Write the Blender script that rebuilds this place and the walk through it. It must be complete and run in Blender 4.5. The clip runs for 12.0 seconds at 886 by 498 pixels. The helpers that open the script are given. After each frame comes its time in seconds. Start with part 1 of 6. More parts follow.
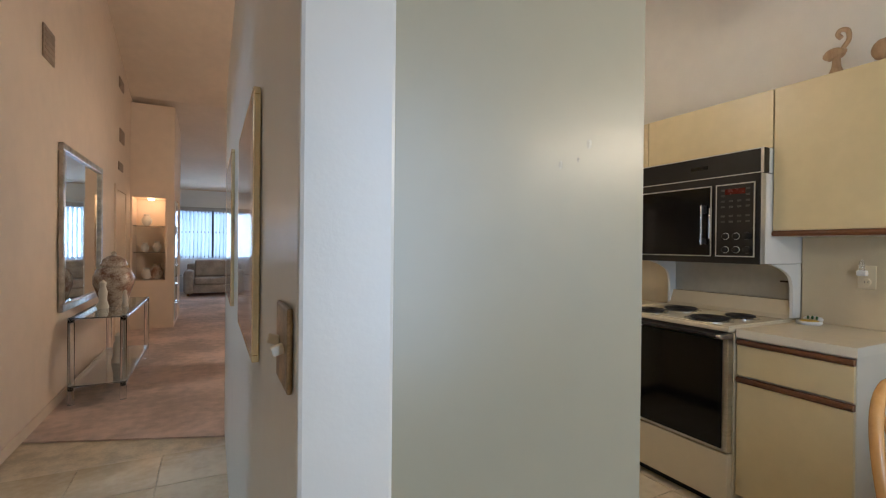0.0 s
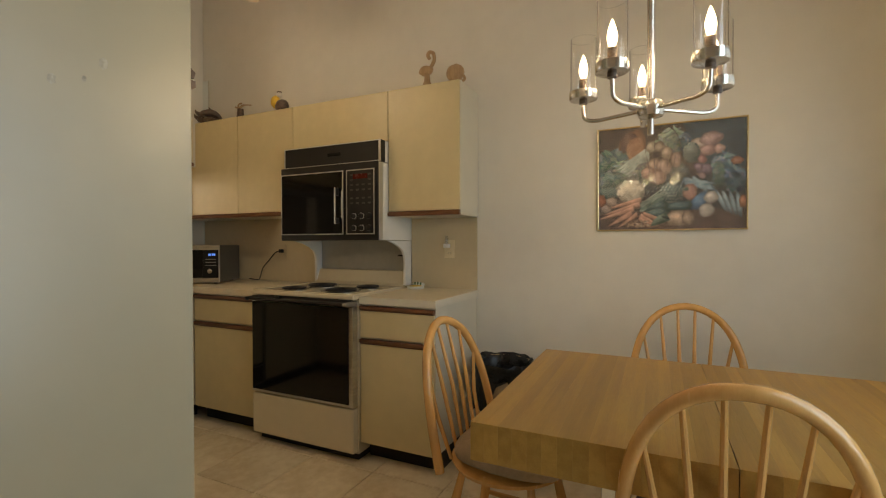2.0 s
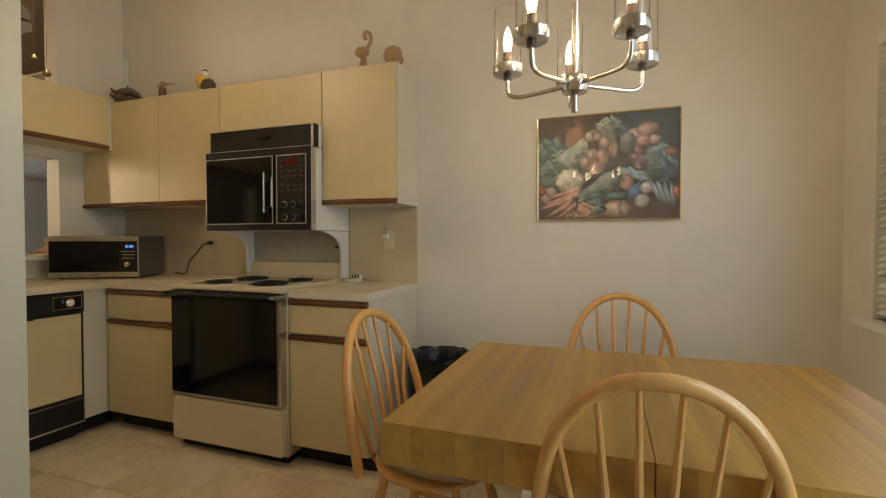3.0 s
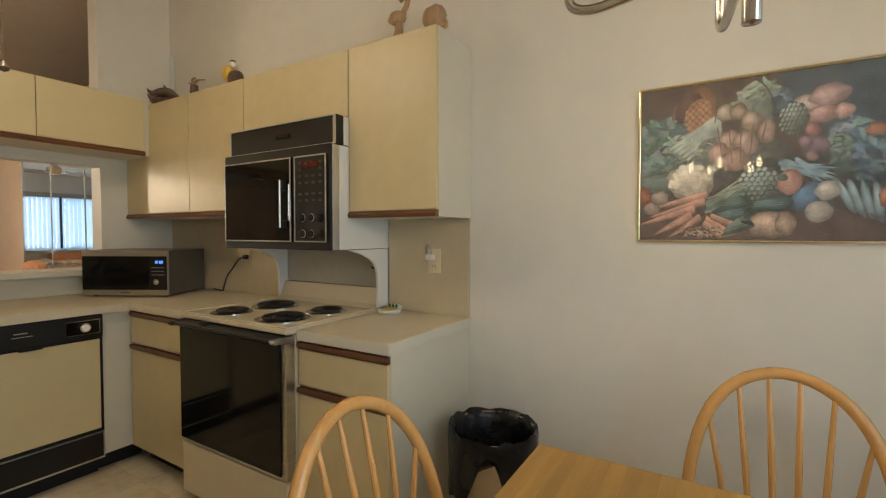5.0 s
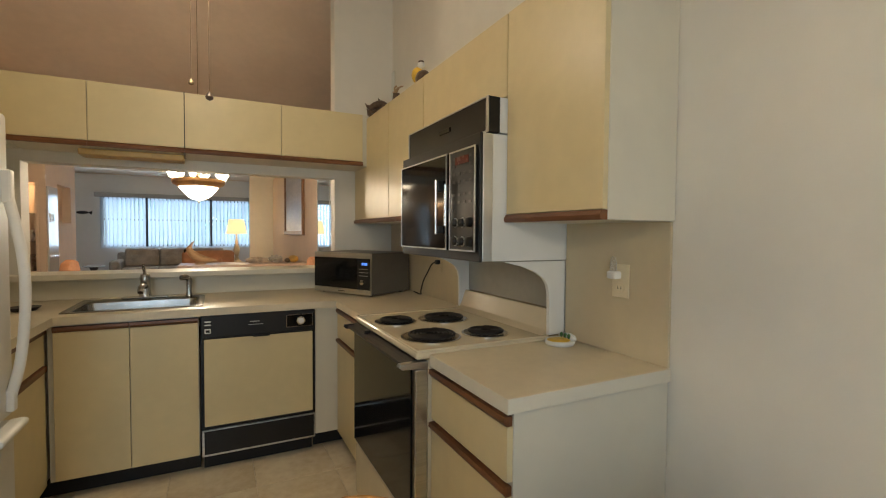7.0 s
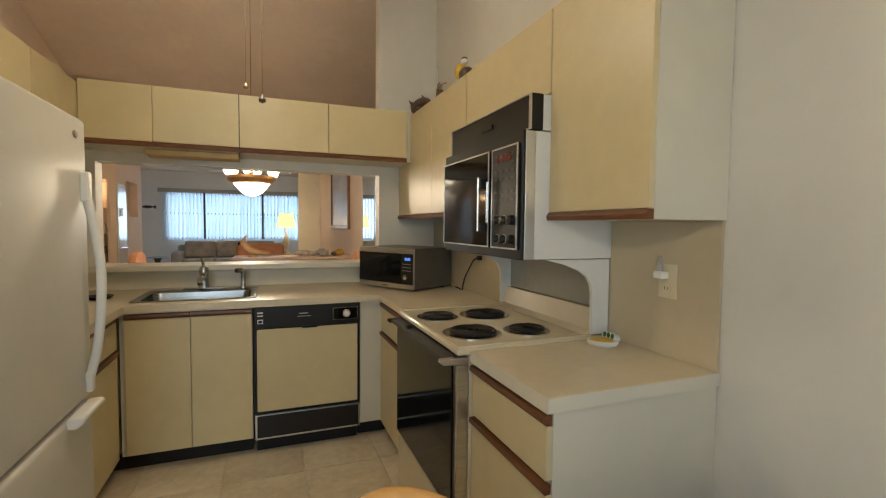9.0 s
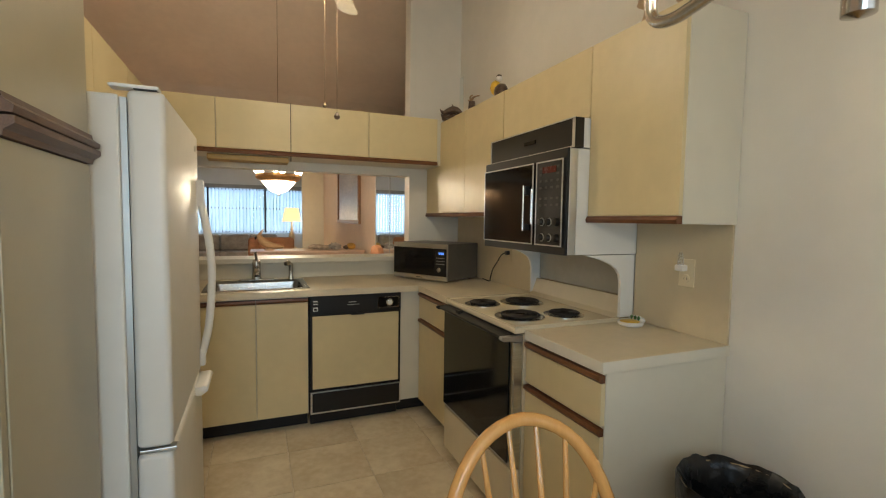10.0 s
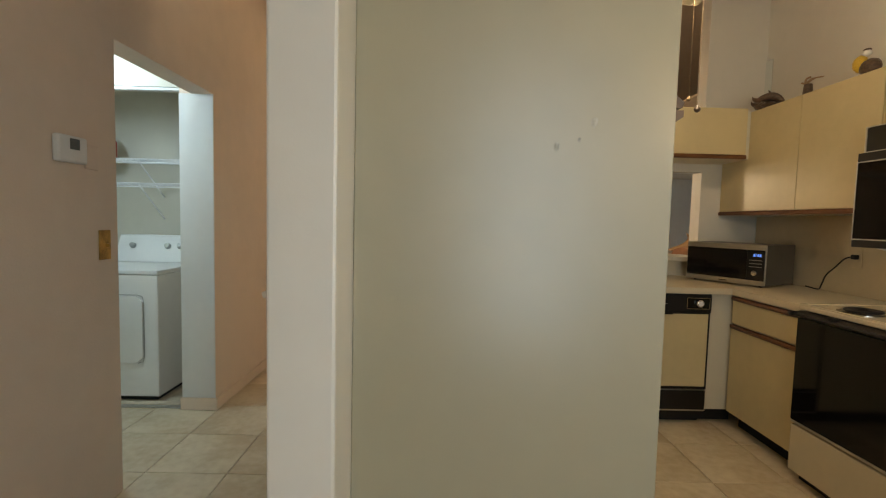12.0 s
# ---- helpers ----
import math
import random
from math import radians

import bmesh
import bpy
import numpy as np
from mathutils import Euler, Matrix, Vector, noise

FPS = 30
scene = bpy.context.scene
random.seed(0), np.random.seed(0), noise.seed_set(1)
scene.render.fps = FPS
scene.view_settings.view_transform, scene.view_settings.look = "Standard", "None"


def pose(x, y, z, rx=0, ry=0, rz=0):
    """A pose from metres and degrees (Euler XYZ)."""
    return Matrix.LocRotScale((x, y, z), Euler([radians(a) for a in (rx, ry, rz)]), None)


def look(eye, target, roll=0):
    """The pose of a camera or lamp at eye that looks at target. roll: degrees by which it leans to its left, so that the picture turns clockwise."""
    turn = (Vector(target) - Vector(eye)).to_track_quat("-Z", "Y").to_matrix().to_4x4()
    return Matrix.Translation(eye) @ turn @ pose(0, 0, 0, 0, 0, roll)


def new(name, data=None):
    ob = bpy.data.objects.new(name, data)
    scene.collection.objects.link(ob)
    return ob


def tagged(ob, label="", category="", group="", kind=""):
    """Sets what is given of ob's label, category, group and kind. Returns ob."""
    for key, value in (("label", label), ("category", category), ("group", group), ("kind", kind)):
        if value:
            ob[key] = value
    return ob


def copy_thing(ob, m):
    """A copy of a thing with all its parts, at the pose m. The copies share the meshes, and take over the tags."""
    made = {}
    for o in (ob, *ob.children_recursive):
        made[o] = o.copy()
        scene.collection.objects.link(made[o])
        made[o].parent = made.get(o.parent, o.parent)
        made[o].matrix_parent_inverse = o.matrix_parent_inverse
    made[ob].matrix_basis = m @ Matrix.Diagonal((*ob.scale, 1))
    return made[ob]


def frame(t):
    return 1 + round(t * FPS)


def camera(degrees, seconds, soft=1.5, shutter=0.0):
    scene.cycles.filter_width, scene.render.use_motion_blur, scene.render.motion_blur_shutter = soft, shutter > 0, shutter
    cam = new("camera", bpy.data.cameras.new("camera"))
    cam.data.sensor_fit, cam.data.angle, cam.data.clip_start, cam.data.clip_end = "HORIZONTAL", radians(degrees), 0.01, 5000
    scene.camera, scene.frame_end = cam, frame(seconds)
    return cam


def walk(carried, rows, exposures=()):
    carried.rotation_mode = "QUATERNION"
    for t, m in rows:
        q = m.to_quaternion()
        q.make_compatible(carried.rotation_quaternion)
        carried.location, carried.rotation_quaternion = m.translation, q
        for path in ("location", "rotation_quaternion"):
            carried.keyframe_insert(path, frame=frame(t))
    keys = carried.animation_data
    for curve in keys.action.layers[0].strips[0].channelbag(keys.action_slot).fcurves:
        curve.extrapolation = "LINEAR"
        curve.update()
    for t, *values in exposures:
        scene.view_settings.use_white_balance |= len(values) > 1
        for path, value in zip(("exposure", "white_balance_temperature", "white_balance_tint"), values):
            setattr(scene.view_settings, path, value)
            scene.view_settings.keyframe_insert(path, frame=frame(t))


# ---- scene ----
cam = camera(88.6, 12.0, soft=1.15)
PATH = [
    (0, (0.063, 0.022, 1.301), (0.971, 1.804, 1.29), 0.6),
    (0.5, (0.087, 0.002, 1.279), (1.333, 1.567, 1.269), 0.3),
    (1, (0.17, -0.038, 1.257), (1.684, 1.269, 1.251), 0.1),
    (1.5, (0.234, -0.094, 1.231), (1.935, 0.958, 1.224), 0.0),
    (2, (0.285, -0.139, 1.207), (2.094, 0.713, 1.182), -0.1),
    (2.5, (0.348, -0.184, 1.176), (2.216, 0.528, 1.136), -0.1),
    (2.7, (0.375, -0.205, 1.169), (2.255, 0.474, 1.126), -0.0),
    (4.3, (0.786, -0.12, 1.265), (2.625, 0.665, 1.211), 0.0),
    (4.5, (0.871, -0.105, 1.275), (2.678, 0.749, 1.218), 0.1),
    (5, (1.104, -0.102, 1.301), (2.812, 0.938, 1.234), 0.1),
    (5.5, (1.297, -0.043, 1.317), (2.872, 1.189, 1.247), 0.2),
    (6, (1.45, 0.006, 1.326), (2.826, 1.455, 1.252), 0.2),
    (6.5, (1.598, -0.027, 1.304), (2.735, 1.617, 1.23), 0.3),
    (7, (1.696, -0.058, 1.331), (2.588, 1.731, 1.261), 0.4),
    (7.5, (1.764, -0.031, 1.351), (2.471, 1.839, 1.289), 0.4),
    (7.7, (1.778, -0.015, 1.338), (2.429, 1.876, 1.301), 0.5),
    (9.5, (1.548, -0.159, 1.361), (2.299, 1.691, 1.238), 0.7),
    (10, (1.296, -0.275, 1.376), (2.059, 1.57, 1.247), 0.8),
    (10.5, (1.029, -0.354, 1.37), (1.682, 1.532, 1.235), 0.8),
    (11, (0.83, -0.368, 1.344), (1.267, 1.58, 1.21), 1.0),
    (11.5, (0.656, -0.338, 1.322), (0.858, 1.648, 1.191), 1.2),
    (12, (0.435, -0.196, 1.312), (0.456, 1.8, 1.184), 1.4),
]
# the clip's camera drifts in white balance and brightness
EXPOSURES = [(0.0, 0.05, 5800, 14), (0.5, -0.10, 5700, 11), (1.0, -0.26, 5650, 11), (1.5, -0.38, 6750, 12), (2.0, -0.36, 7400, 12), (2.5, -0.25, 7450, 12), (2.7, -0.23, 7400, 12), (4.3, -0.07, 6800, 11), (5.5, 0.0, 6550, 9),
             (7.5, -0.03, 6550, 9), (9.5, 0.03, 6450, 8), (10.5, -0.05, 6700, 9), (11.2, -0.22, 7200, 12), (12.0, -0.28, 7500, 12)]
walk(cam, [(t, look(eye, target, roll)) for t, eye, target, roll in PATH], EXPOSURES)

# ---- light ----
world = bpy.data.worlds.new("world")
scene.world = world
world.use_nodes = True
sky = world.node_tree.nodes.new("ShaderNodeTexSky")
sky.sky_type, sky.sun_disc = "NISHITA", False
sky.sun_elevation, sky.sun_rotation = radians(42), radians(20)
world.node_tree.links.new(sky.outputs[0], world.node_tree.nodes["Background"].inputs[0])
world.node_tree.nodes["Background"].inputs[1].default_value = 0.12


def lamp(name, kind, m, energy, color, size=0.05, size_y=None):
    data = bpy.data.lights.new(name, kind)
    data.energy, data.color = energy, color
    if kind == "AREA":
        data.shape, data.size, data.size_y = "RECTANGLE", size, size_y or size
    elif kind == "SUN":
        data.angle = size
    else:
        data.shadow_soft_size = size
    ob = new(name, data)
    ob.matrix_world = m
    return ob


WARM, DAY = (1.0, 0.83, 0.60), (0.74, 0.88, 1.0)
lamp("sun", "SUN", look((0, 20, 20), (2, 6, 0)), 2.0, (1.0, 0.95, 0.88), radians(0.5))
lamp("living_window_light", "AREA", look((1.0, 13.997, 1.55), (1.0, 5, 1.55)), 125, (0.60, 0.81, 1.0), 3.6, 1.2)
lamp("breakfast_window_light", "AREA", look((2.0, -1.17, 1.4), (1.6, 3, 1.3)), 4.2, (0.70, 0.87, 1.0), 1.3, 1.05)
lamp("entry_window_light", "AREA", look((0.98, -1.17, 1.38), (0.5, 3, 1.25)), 19.0, (0.60, 0.80, 1.0), 0.62, 1.55)
lamp("laundry_light", "POINT", pose(-1.9, 2.35, 2.15), 36, (0.47, 0.72, 1.0), 0.1)
lamp("fan_bulb_light", "POINT", pose(1.60, 1.93, 2.47), 27, WARM, 0.09)
lamp("dome_lamp_light", "POINT", pose(1.54, 5.14, 1.945), 24, WARM, 0.07)
lamp("dome_bowl_light", "POINT", pose(1.54, 5.14, 1.69), 30, WARM, 0.035)
lamp("table_lamp_light", "POINT", pose(2.09, 11.0, 1.45), 13, (1.0, 0.74, 0.42), 0.08)
lamp("niche_light_bulb", "POINT", pose(-0.78, 8.38, 1.93), 1.8, (1.0, 0.62, 0.30), 0.03)

# ---- materials ----
MATS = {}


def mat(name, color, rough=0.5, metal=0.0, noise_scale=0.0, vary=0.08, bump=0.0, bump_scale=60.0, coat=0.0,
        glow=None, strength=0.0, trans=0.0, ior=1.45, alpha=1.0, per_object=0.0, second=None, stretch=(1, 1, 1), spec=0.5):
    """A surface with two scales of variation in colour, roughness and relief."""
    if name in MATS:
        return MATS[name]
    m = bpy.data.materials.new(name)
    m.use_nodes = True
    nt = m.node_tree
    N, L = nt.nodes, nt.links
    b = N["Principled BSDF"]
    b.inputs["Base Color"].default_value = (*color, 1)
    b.inputs["Roughness"].default_value, b.inputs["Metallic"].default_value = rough, metal
    b.inputs["Coat Weight"].default_value, b.inputs["IOR"].default_value = coat, ior
    b.inputs["Transmission Weight"].default_value, b.inputs["Alpha"].default_value = trans, alpha
    b.inputs["Specular IOR Level"].default_value = spec
    if glow:
        b.inputs["Emission Color"].default_value = (*glow, 1)
        b.inputs["Emission Strength"].default_value = strength
    if noise_scale or bump or per_object:
        co = N.new("ShaderNodeTexCoord")
        mp = N.new("ShaderNodeMapping")
        mp.inputs["Scale"].default_value = stretch
        L.new(co.outputs["Object"], mp.inputs[0])
        vec = mp.outputs[0]
        if per_object:
            oi = N.new("ShaderNodeObjectInfo")
            mul = N.new("ShaderNodeVectorMath")
            mul.operation = "MULTIPLY_ADD"
            sc = N.new("ShaderNodeMath")
            sc.operation = "MULTIPLY"
            sc.inputs[1].default_value = 37.0
            L.new(oi.outputs["Random"], sc.inputs[0])
            mul.inputs[1].default_value = (1, 1, 1)
            L.new(vec, mul.inputs[0])
            L.new(sc.outputs[0], mul.inputs[2])
            vec = mul.outputs[0]
    if noise_scale:
        n1, n2 = N.new("ShaderNodeTexNoise"), N.new("ShaderNodeTexNoise")
        n1.inputs["Scale"].default_value, n1.inputs["Detail"].default_value = noise_scale, 5
        n2.inputs["Scale"].default_value, n2.inputs["Detail"].default_value = noise_scale * 9, 3
        L.new(vec, n1.inputs["Vector"]), L.new(vec, n2.inputs["Vector"])
        mixf = N.new("ShaderNodeMix")
        mixf.data_type = "FLOAT"
        mixf.inputs[0].default_value = 0.3
        L.new(n1.outputs[0], mixf.inputs[2]), L.new(n2.outputs[0], mixf.inputs[3])
        ramp = N.new("ShaderNodeValToRGB")
        ramp.color_ramp.interpolation = "EASE"
        dark = second or tuple(c * (1 - 2.2 * vary) for c in color)
        lite = color if second else tuple(min(1, c * (1 + vary)) for c in color)
        ramp.color_ramp.elements[0].position, ramp.color_ramp.elements[1].position = 0.33, 0.67
        ramp.color_ramp.elements[0].color, ramp.color_ramp.elements[1].color = (*dark, 1), (*lite, 1)
        L.new(mixf.outputs[0], ramp.inputs[0])
        out = ramp.outputs[0]
        if per_object:
            hsv = N.new("ShaderNodeHueSaturation")
            mr = N.new("ShaderNodeMapRange")
            mr.inputs["To Min"].default_value, mr.inputs["To Max"].default_value = 1 - per_object, 1 + per_object
            L.new(oi.outputs["Random"], mr.inputs[0]), L.new(mr.outputs[0], hsv.inputs["Value"]), L.new(out, hsv.inputs["Color"])
            out = hsv.outputs[0]
        L.new(out, b.inputs["Base Color"])
        rr = N.new("ShaderNodeMapRange")
        rr.inputs["To Min"].default_value, rr.inputs["To Max"].default_value = max(0.02, rough - 0.06), min(1, rough + 0.08)
        L.new(n1.outputs[0], rr.inputs[0]), L.new(rr.outputs[0], b.inputs["Roughness"])
    if bump:
        nb = N.new("ShaderNodeTexNoise")
        nb.inputs["Scale"].default_value, nb.inputs["Detail"].default_value = bump_scale, 4
        L.new(vec, nb.inputs["Vector"])
        bp = N.new("ShaderNodeBump")
        bp.inputs["Strength"].default_value, bp.inputs["Distance"].default_value = bump, 0.01
        L.new(nb.outputs[0], bp.inputs["Height"]), L.new(bp.outputs[0], b.inputs["Normal"])
    MATS[name] = m
    return m


def wood(name, light, dark, scale=1.0, along="x", rough=0.4, coat=0.0, per_object=0.0):
    st = {"x": (1.2, 14, 14), "y": (14, 1.2, 14), "z": (14, 14, 1.2)}[along]
    return mat(name, light, rough, noise_scale=2.4 * scale, second=dark, bump=0.08, bump_scale=9, coat=coat, stretch=st, per_object=per_object)


wall_paint = mat("wall_paint", (0.755, 0.722, 0.645), 0.55, noise_scale=0.9, vary=0.025, bump=0.045, bump_scale=140)
gloss_paint = mat("eggshell_wall_paint", (0.74, 0.705, 0.63), 0.36, noise_scale=0.9, vary=0.025, bump=0.03, bump_scale=140, spec=0.8)
# brighter, bluer copy of the wall paint: window daylight put into its colour
daylit_living_paint = mat("daylit_living_room_paint", (0.80, 0.82, 0.84), 0.6, noise_scale=0.9, vary=0.02, bump=0.05, bump_scale=140)
hall_paint = mat("hall_paint", (0.79, 0.64, 0.505), 0.75, noise_scale=0.9, vary=0.03, bump=0.15, bump_scale=120)
ceiling_paint = mat("ceiling_paint", (0.74, 0.62, 0.50), 0.9, noise_scale=1.2, vary=0.03, bump=0.3, bump_scale=90)
laminate = mat("cream_laminate", (0.66, 0.548, 0.318), 0.38, noise_scale=1.6, vary=0.03, bump=0.03, bump_scale=220)
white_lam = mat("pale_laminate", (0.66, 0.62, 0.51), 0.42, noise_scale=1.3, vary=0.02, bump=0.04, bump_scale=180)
counter_lam = mat("counter_laminate", (0.66, 0.575, 0.42), 0.34, noise_scale=3.0, vary=0.04, bump=0.03, bump_scale=300)
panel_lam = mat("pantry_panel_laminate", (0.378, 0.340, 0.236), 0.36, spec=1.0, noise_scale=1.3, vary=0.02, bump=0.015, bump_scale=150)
splash_lam = mat("backsplash_laminate", (0.58, 0.49, 0.33), 0.36, noise_scale=2.0, vary=0.03)
oak_trim = wood("brown_wood_trim", (0.19, 0.075, 0.028), (0.10, 0.038, 0.015), 1.0, "y", 0.42)
oak_trim_x = wood("brown_wood_trim_x", (0.19, 0.075, 0.028), (0.10, 0.038, 0.015), 1.0, "x", 0.42)
dark_wood = wood("dark_pull_wood", (0.16, 0.09, 0.055), (0.09, 0.05, 0.03), 1.0, "y", 0.45)
black_kick = mat("black_kick", (0.010, 0.009, 0.008), 0.6, noise_scale=6, vary=0.1)
black_glass = mat("black_glass", (0.006, 0.0055, 0.005), 0.07, noise_scale=2, vary=0.1, spec=0.4)
black_plastic = mat("black_plastic", (0.010, 0.009, 0.008), 0.38, noise_scale=8, vary=0.1, bump=0.02, bump_scale=300)
brushed = mat("brushed_steel", (0.62, 0.61, 0.58), 0.3, 1.0, noise_scale=5, vary=0.06, stretch=(1, 1, 20))
steel_trim = mat("satin_steel_trim", (0.68, 0.68, 0.67), 0.34, 0.9, noise_scale=2, vary=0.02)
chrome = mat("chrome", (0.80, 0.78, 0.74), 0.12, 1.0, noise_scale=4, vary=0.04)
nickel = mat("satin_nickel", (0.60, 0.57, 0.52), 0.2, 1.0, noise_scale=4, vary=0.05)
brass = mat("polished_brass", (0.86, 0.73, 0.45), 0.18, 1.0, noise_scale=6, vary=0.06)
enamel = mat("almond_enamel", (0.68, 0.59, 0.42), 0.22, noise_scale=2, vary=0.02, coat=0.3)
white_enamel = mat("white_enamel", (0.79, 0.79, 0.76), 0.42, noise_scale=1.6, vary=0.015, bump=0.05, bump_scale=260)
fridge_enamel = mat("fridge_enamel", (0.68, 0.655, 0.60), 0.40, noise_scale=1.6, vary=0.02, bump=0.03, bump_scale=200)
grey_enamel = mat("grey_steel_sheet", (0.45, 0.45, 0.42), 0.34, 0.6, noise_scale=3, vary=0.04)
white_plastic = mat("white_plastic", (0.82, 0.80, 0.75), 0.4, noise_scale=5, vary=0.02)
grout = mat("grout", (0.68, 0.58, 0.43), 0.9, noise_scale=8, vary=0.1, bump=0.2, bump_scale=200)
tile_mat = mat("beige_floor_tile", (0.78, 0.675, 0.49), 0.22, noise_scale=2.6, second=(0.60, 0.48, 0.32), bump=0.03, bump_scale=30, per_object=0.05)
carpet_mat = mat("mauve_carpet", (0.74, 0.57, 0.49), 0.95, noise_scale=1.3, vary=0.16, bump=0.7, bump_scale=420)


# ---- mesh helpers ----
ORIGIN = {}


def thing(name, at, label, category, group="", kind=""):
    ob = new(name)
    ob.empty_display_size = 0.05
    ob.location = at
    ORIGIN[ob.name] = Vector(at)
    return tagged(ob, label, category, group, kind)


def part(name, bm, material, parent, label="", smooth=False):
    """Links a bmesh, in the world's metres, as one mesh under a thing or a part."""
    o = ORIGIN[parent.name]
    bmesh.ops.translate(bm, verts=bm.verts, vec=-o)
    me = bpy.data.meshes.new(name)
    bm.to_mesh(me)
    bm.free()
    me.materials.append(material)
    if smooth:
        for p in me.polygons:
            p.use_smooth = True
        me.set_sharp_from_angle(angle=radians(40))
    ob = new(name, me)
    ob.parent = parent
    ORIGIN[ob.name] = o
    return tagged(ob, label)


def solid(name, bm, material, label, category, kind="structure", group="", smooth=False):
    """A thing or a piece of the setting that is one mesh."""
    c = Vector((0, 0, 0))
    me = bpy.data.meshes.new(name)
    bm.to_mesh(me)
    bm.free()
    me.materials.append(material)
    if smooth:
        for p in me.polygons:
            p.use_smooth = True
        me.set_sharp_from_angle(angle=radians(40))
    ob = new(name, me)
    ORIGIN[ob.name] = c
    return tagged(ob, label, category, group, kind)


def box(x0, x1, y0, y1, z0, z1, bev=0.0, seg=2, bm=None):
    """A box by its limits; with bm, it is added to that mesh."""
    b = bmesh.new()
    bmesh.ops.create_cube(b, size=1)
    for v in b.verts:
        v.co = Vector(((x0 + x1) / 2 + v.co.x * (x1 - x0), (y0 + y1) / 2 + v.co.y * (y1 - y0), (z0 + z1) / 2 + v.co.z * (z1 - z0)))
    if bev:
        bmesh.ops.bevel(b, geom=b.edges[:], offset=bev, segments=seg, profile=0.5, affect="EDGES")
    return b if bm is None else join(bm, b)


def join(bm, other):
    me = bpy.data.meshes.new("tmp")
    other.to_mesh(me)
    other.free()
    bm.from_mesh(me)
    bpy.data.meshes.remove(me)
    return bm


def revolve(profile, at, n=32, axis="z"):
    """A turned shape: profile of (radius, height)."""
    b = bmesh.new()
    rings = []
    for r, h in profile:
        ring = []
        for k in range(n):
            a = 2 * math.pi * k / n
            p = Vector((r * math.cos(a), r * math.sin(a), h))
            if axis == "x":
                p = Vector((h, p.x, p.y))
            elif axis == "y":
                p = Vector((p.x, h, p.y))
            ring.append(b.verts.new(p + Vector(at)))
        rings.append(ring)
    for a, c in zip(rings, rings[1:]):
        for k in range(n):
            b.faces.new((a[k], a[(k + 1) % n], c[(k + 1) % n], c[k]))
    for ring, (r, h) in ((rings[0], profile[0]), (rings[-1], profile[-1])):
        if r > 1e-4:
            b.faces.new(ring)
    bmesh.ops.remove_doubles(b, verts=b.verts, dist=1e-5)
    bmesh.ops.recalc_face_normals(b, faces=b.faces)
    return b


def tube(points, radius, n=10, closed=False, flat=1.0):
    """A round bar along points; radius a number or one for each point."""
    b = bmesh.new()
    pts = [Vector(p) for p in points]
    rs = radius if isinstance(radius, (list, tuple)) else [radius] * len(pts)
    rings, up = [], None
    for i, p in enumerate(pts):
        a, c = (pts[i - 1], pts[(i + 1) % len(pts)]) if closed else (pts[max(i - 1, 0)], pts[min(i + 1, len(pts) - 1)])
        d = (c - a).normalized()
        if up is None:
            up = Vector((0, 0, 1)) if abs(d.z) < 0.9 else Vector((1, 0, 0))
        u = (up - d * up.dot(d)).normalized()
        w, up = d.cross(u), u
        rings.append([b.verts.new(p + rs[i] * (math.cos(2 * math.pi * k / n) * u * flat + math.sin(2 * math.pi * k / n) * w)) for k in range(n)])
    pairs = list(zip(rings, rings[1:])) + ([(rings[-1], rings[0])] if closed else [])
    for r, s in pairs:
        for k in range(n):
            b.faces.new((r[k], r[(k + 1) % n], s[(k + 1) % n], s[k]))
    if not closed:
        b.faces.new(rings[0]), b.faces.new(rings[-1])
    bmesh.ops.recalc_face_normals(b, faces=b.faces)
    return b


def curve(points, n=8):
    """Points along a smooth line through the given ones."""
    P = [Vector(p) for p in points]
    P = [2 * P[0] - P[1], *P, 2 * P[-1] - P[-2]]
    out = []
    for i in range(1, len(P) - 2):
        for k in range(n):
            t = k / n
            out.append(0.5 * (2 * P[i] + (P[i + 1] - P[i - 1]) * t + (2 * P[i - 1] - 5 * P[i] + 4 * P[i + 1] - P[i + 2]) * t * t
                              + (3 * P[i] - P[i - 1] - 3 * P[i + 1] + P[i + 2]) * t ** 3))
    return out + [P[-2]]


def prism(outline, axis, a, c, bev=0.0):
    """An outline of (u, v) drawn out along an axis from a to c. Axis x: (y, z); y: (x, z); z: (x, y)."""
    b = bmesh.new()
    put = {"x": lambda u, v, w: (w, u, v), "y": lambda u, v, w: (u, w, v), "z": lambda u, v, w: (u, v, w)}[axis]
    lo = [b.verts.new(put(u, v, a)) for u, v in outline]
    hi = [b.verts.new(put(u, v, c)) for u, v in outline]
    b.faces.new(lo), b.faces.new(hi)
    for k in range(len(lo)):
        b.faces.new((lo[k], lo[(k + 1) % len(lo)], hi[(k + 1) % len(lo)], hi[k]))
    bmesh.ops.recalc_face_normals(b, faces=b.faces)
    if bev:
        bmesh.ops.bevel(b, geom=b.edges[:], offset=bev, segments=2, profile=0.5, affect="EDGES")
    return b


def blob(at, size, bumps=0.0, freq=3.0, sub=3):
    b = bmesh.new()
    bmesh.ops.create_icosphere(b, subdivisions=sub, radius=1)
    for v in b.verts:
        k = 1 + bumps * noise.noise(v.co * freq + Vector(at))
        v.co = Vector((v.co.x * size[0] * k, v.co.y * size[1] * k, v.co.z * size[2] * k)) + Vector(at)
    return b


# ---- the setting ----
EAST, SINK, SOUTH, HALL = 2.96, 3.40, -1.20, -1.03


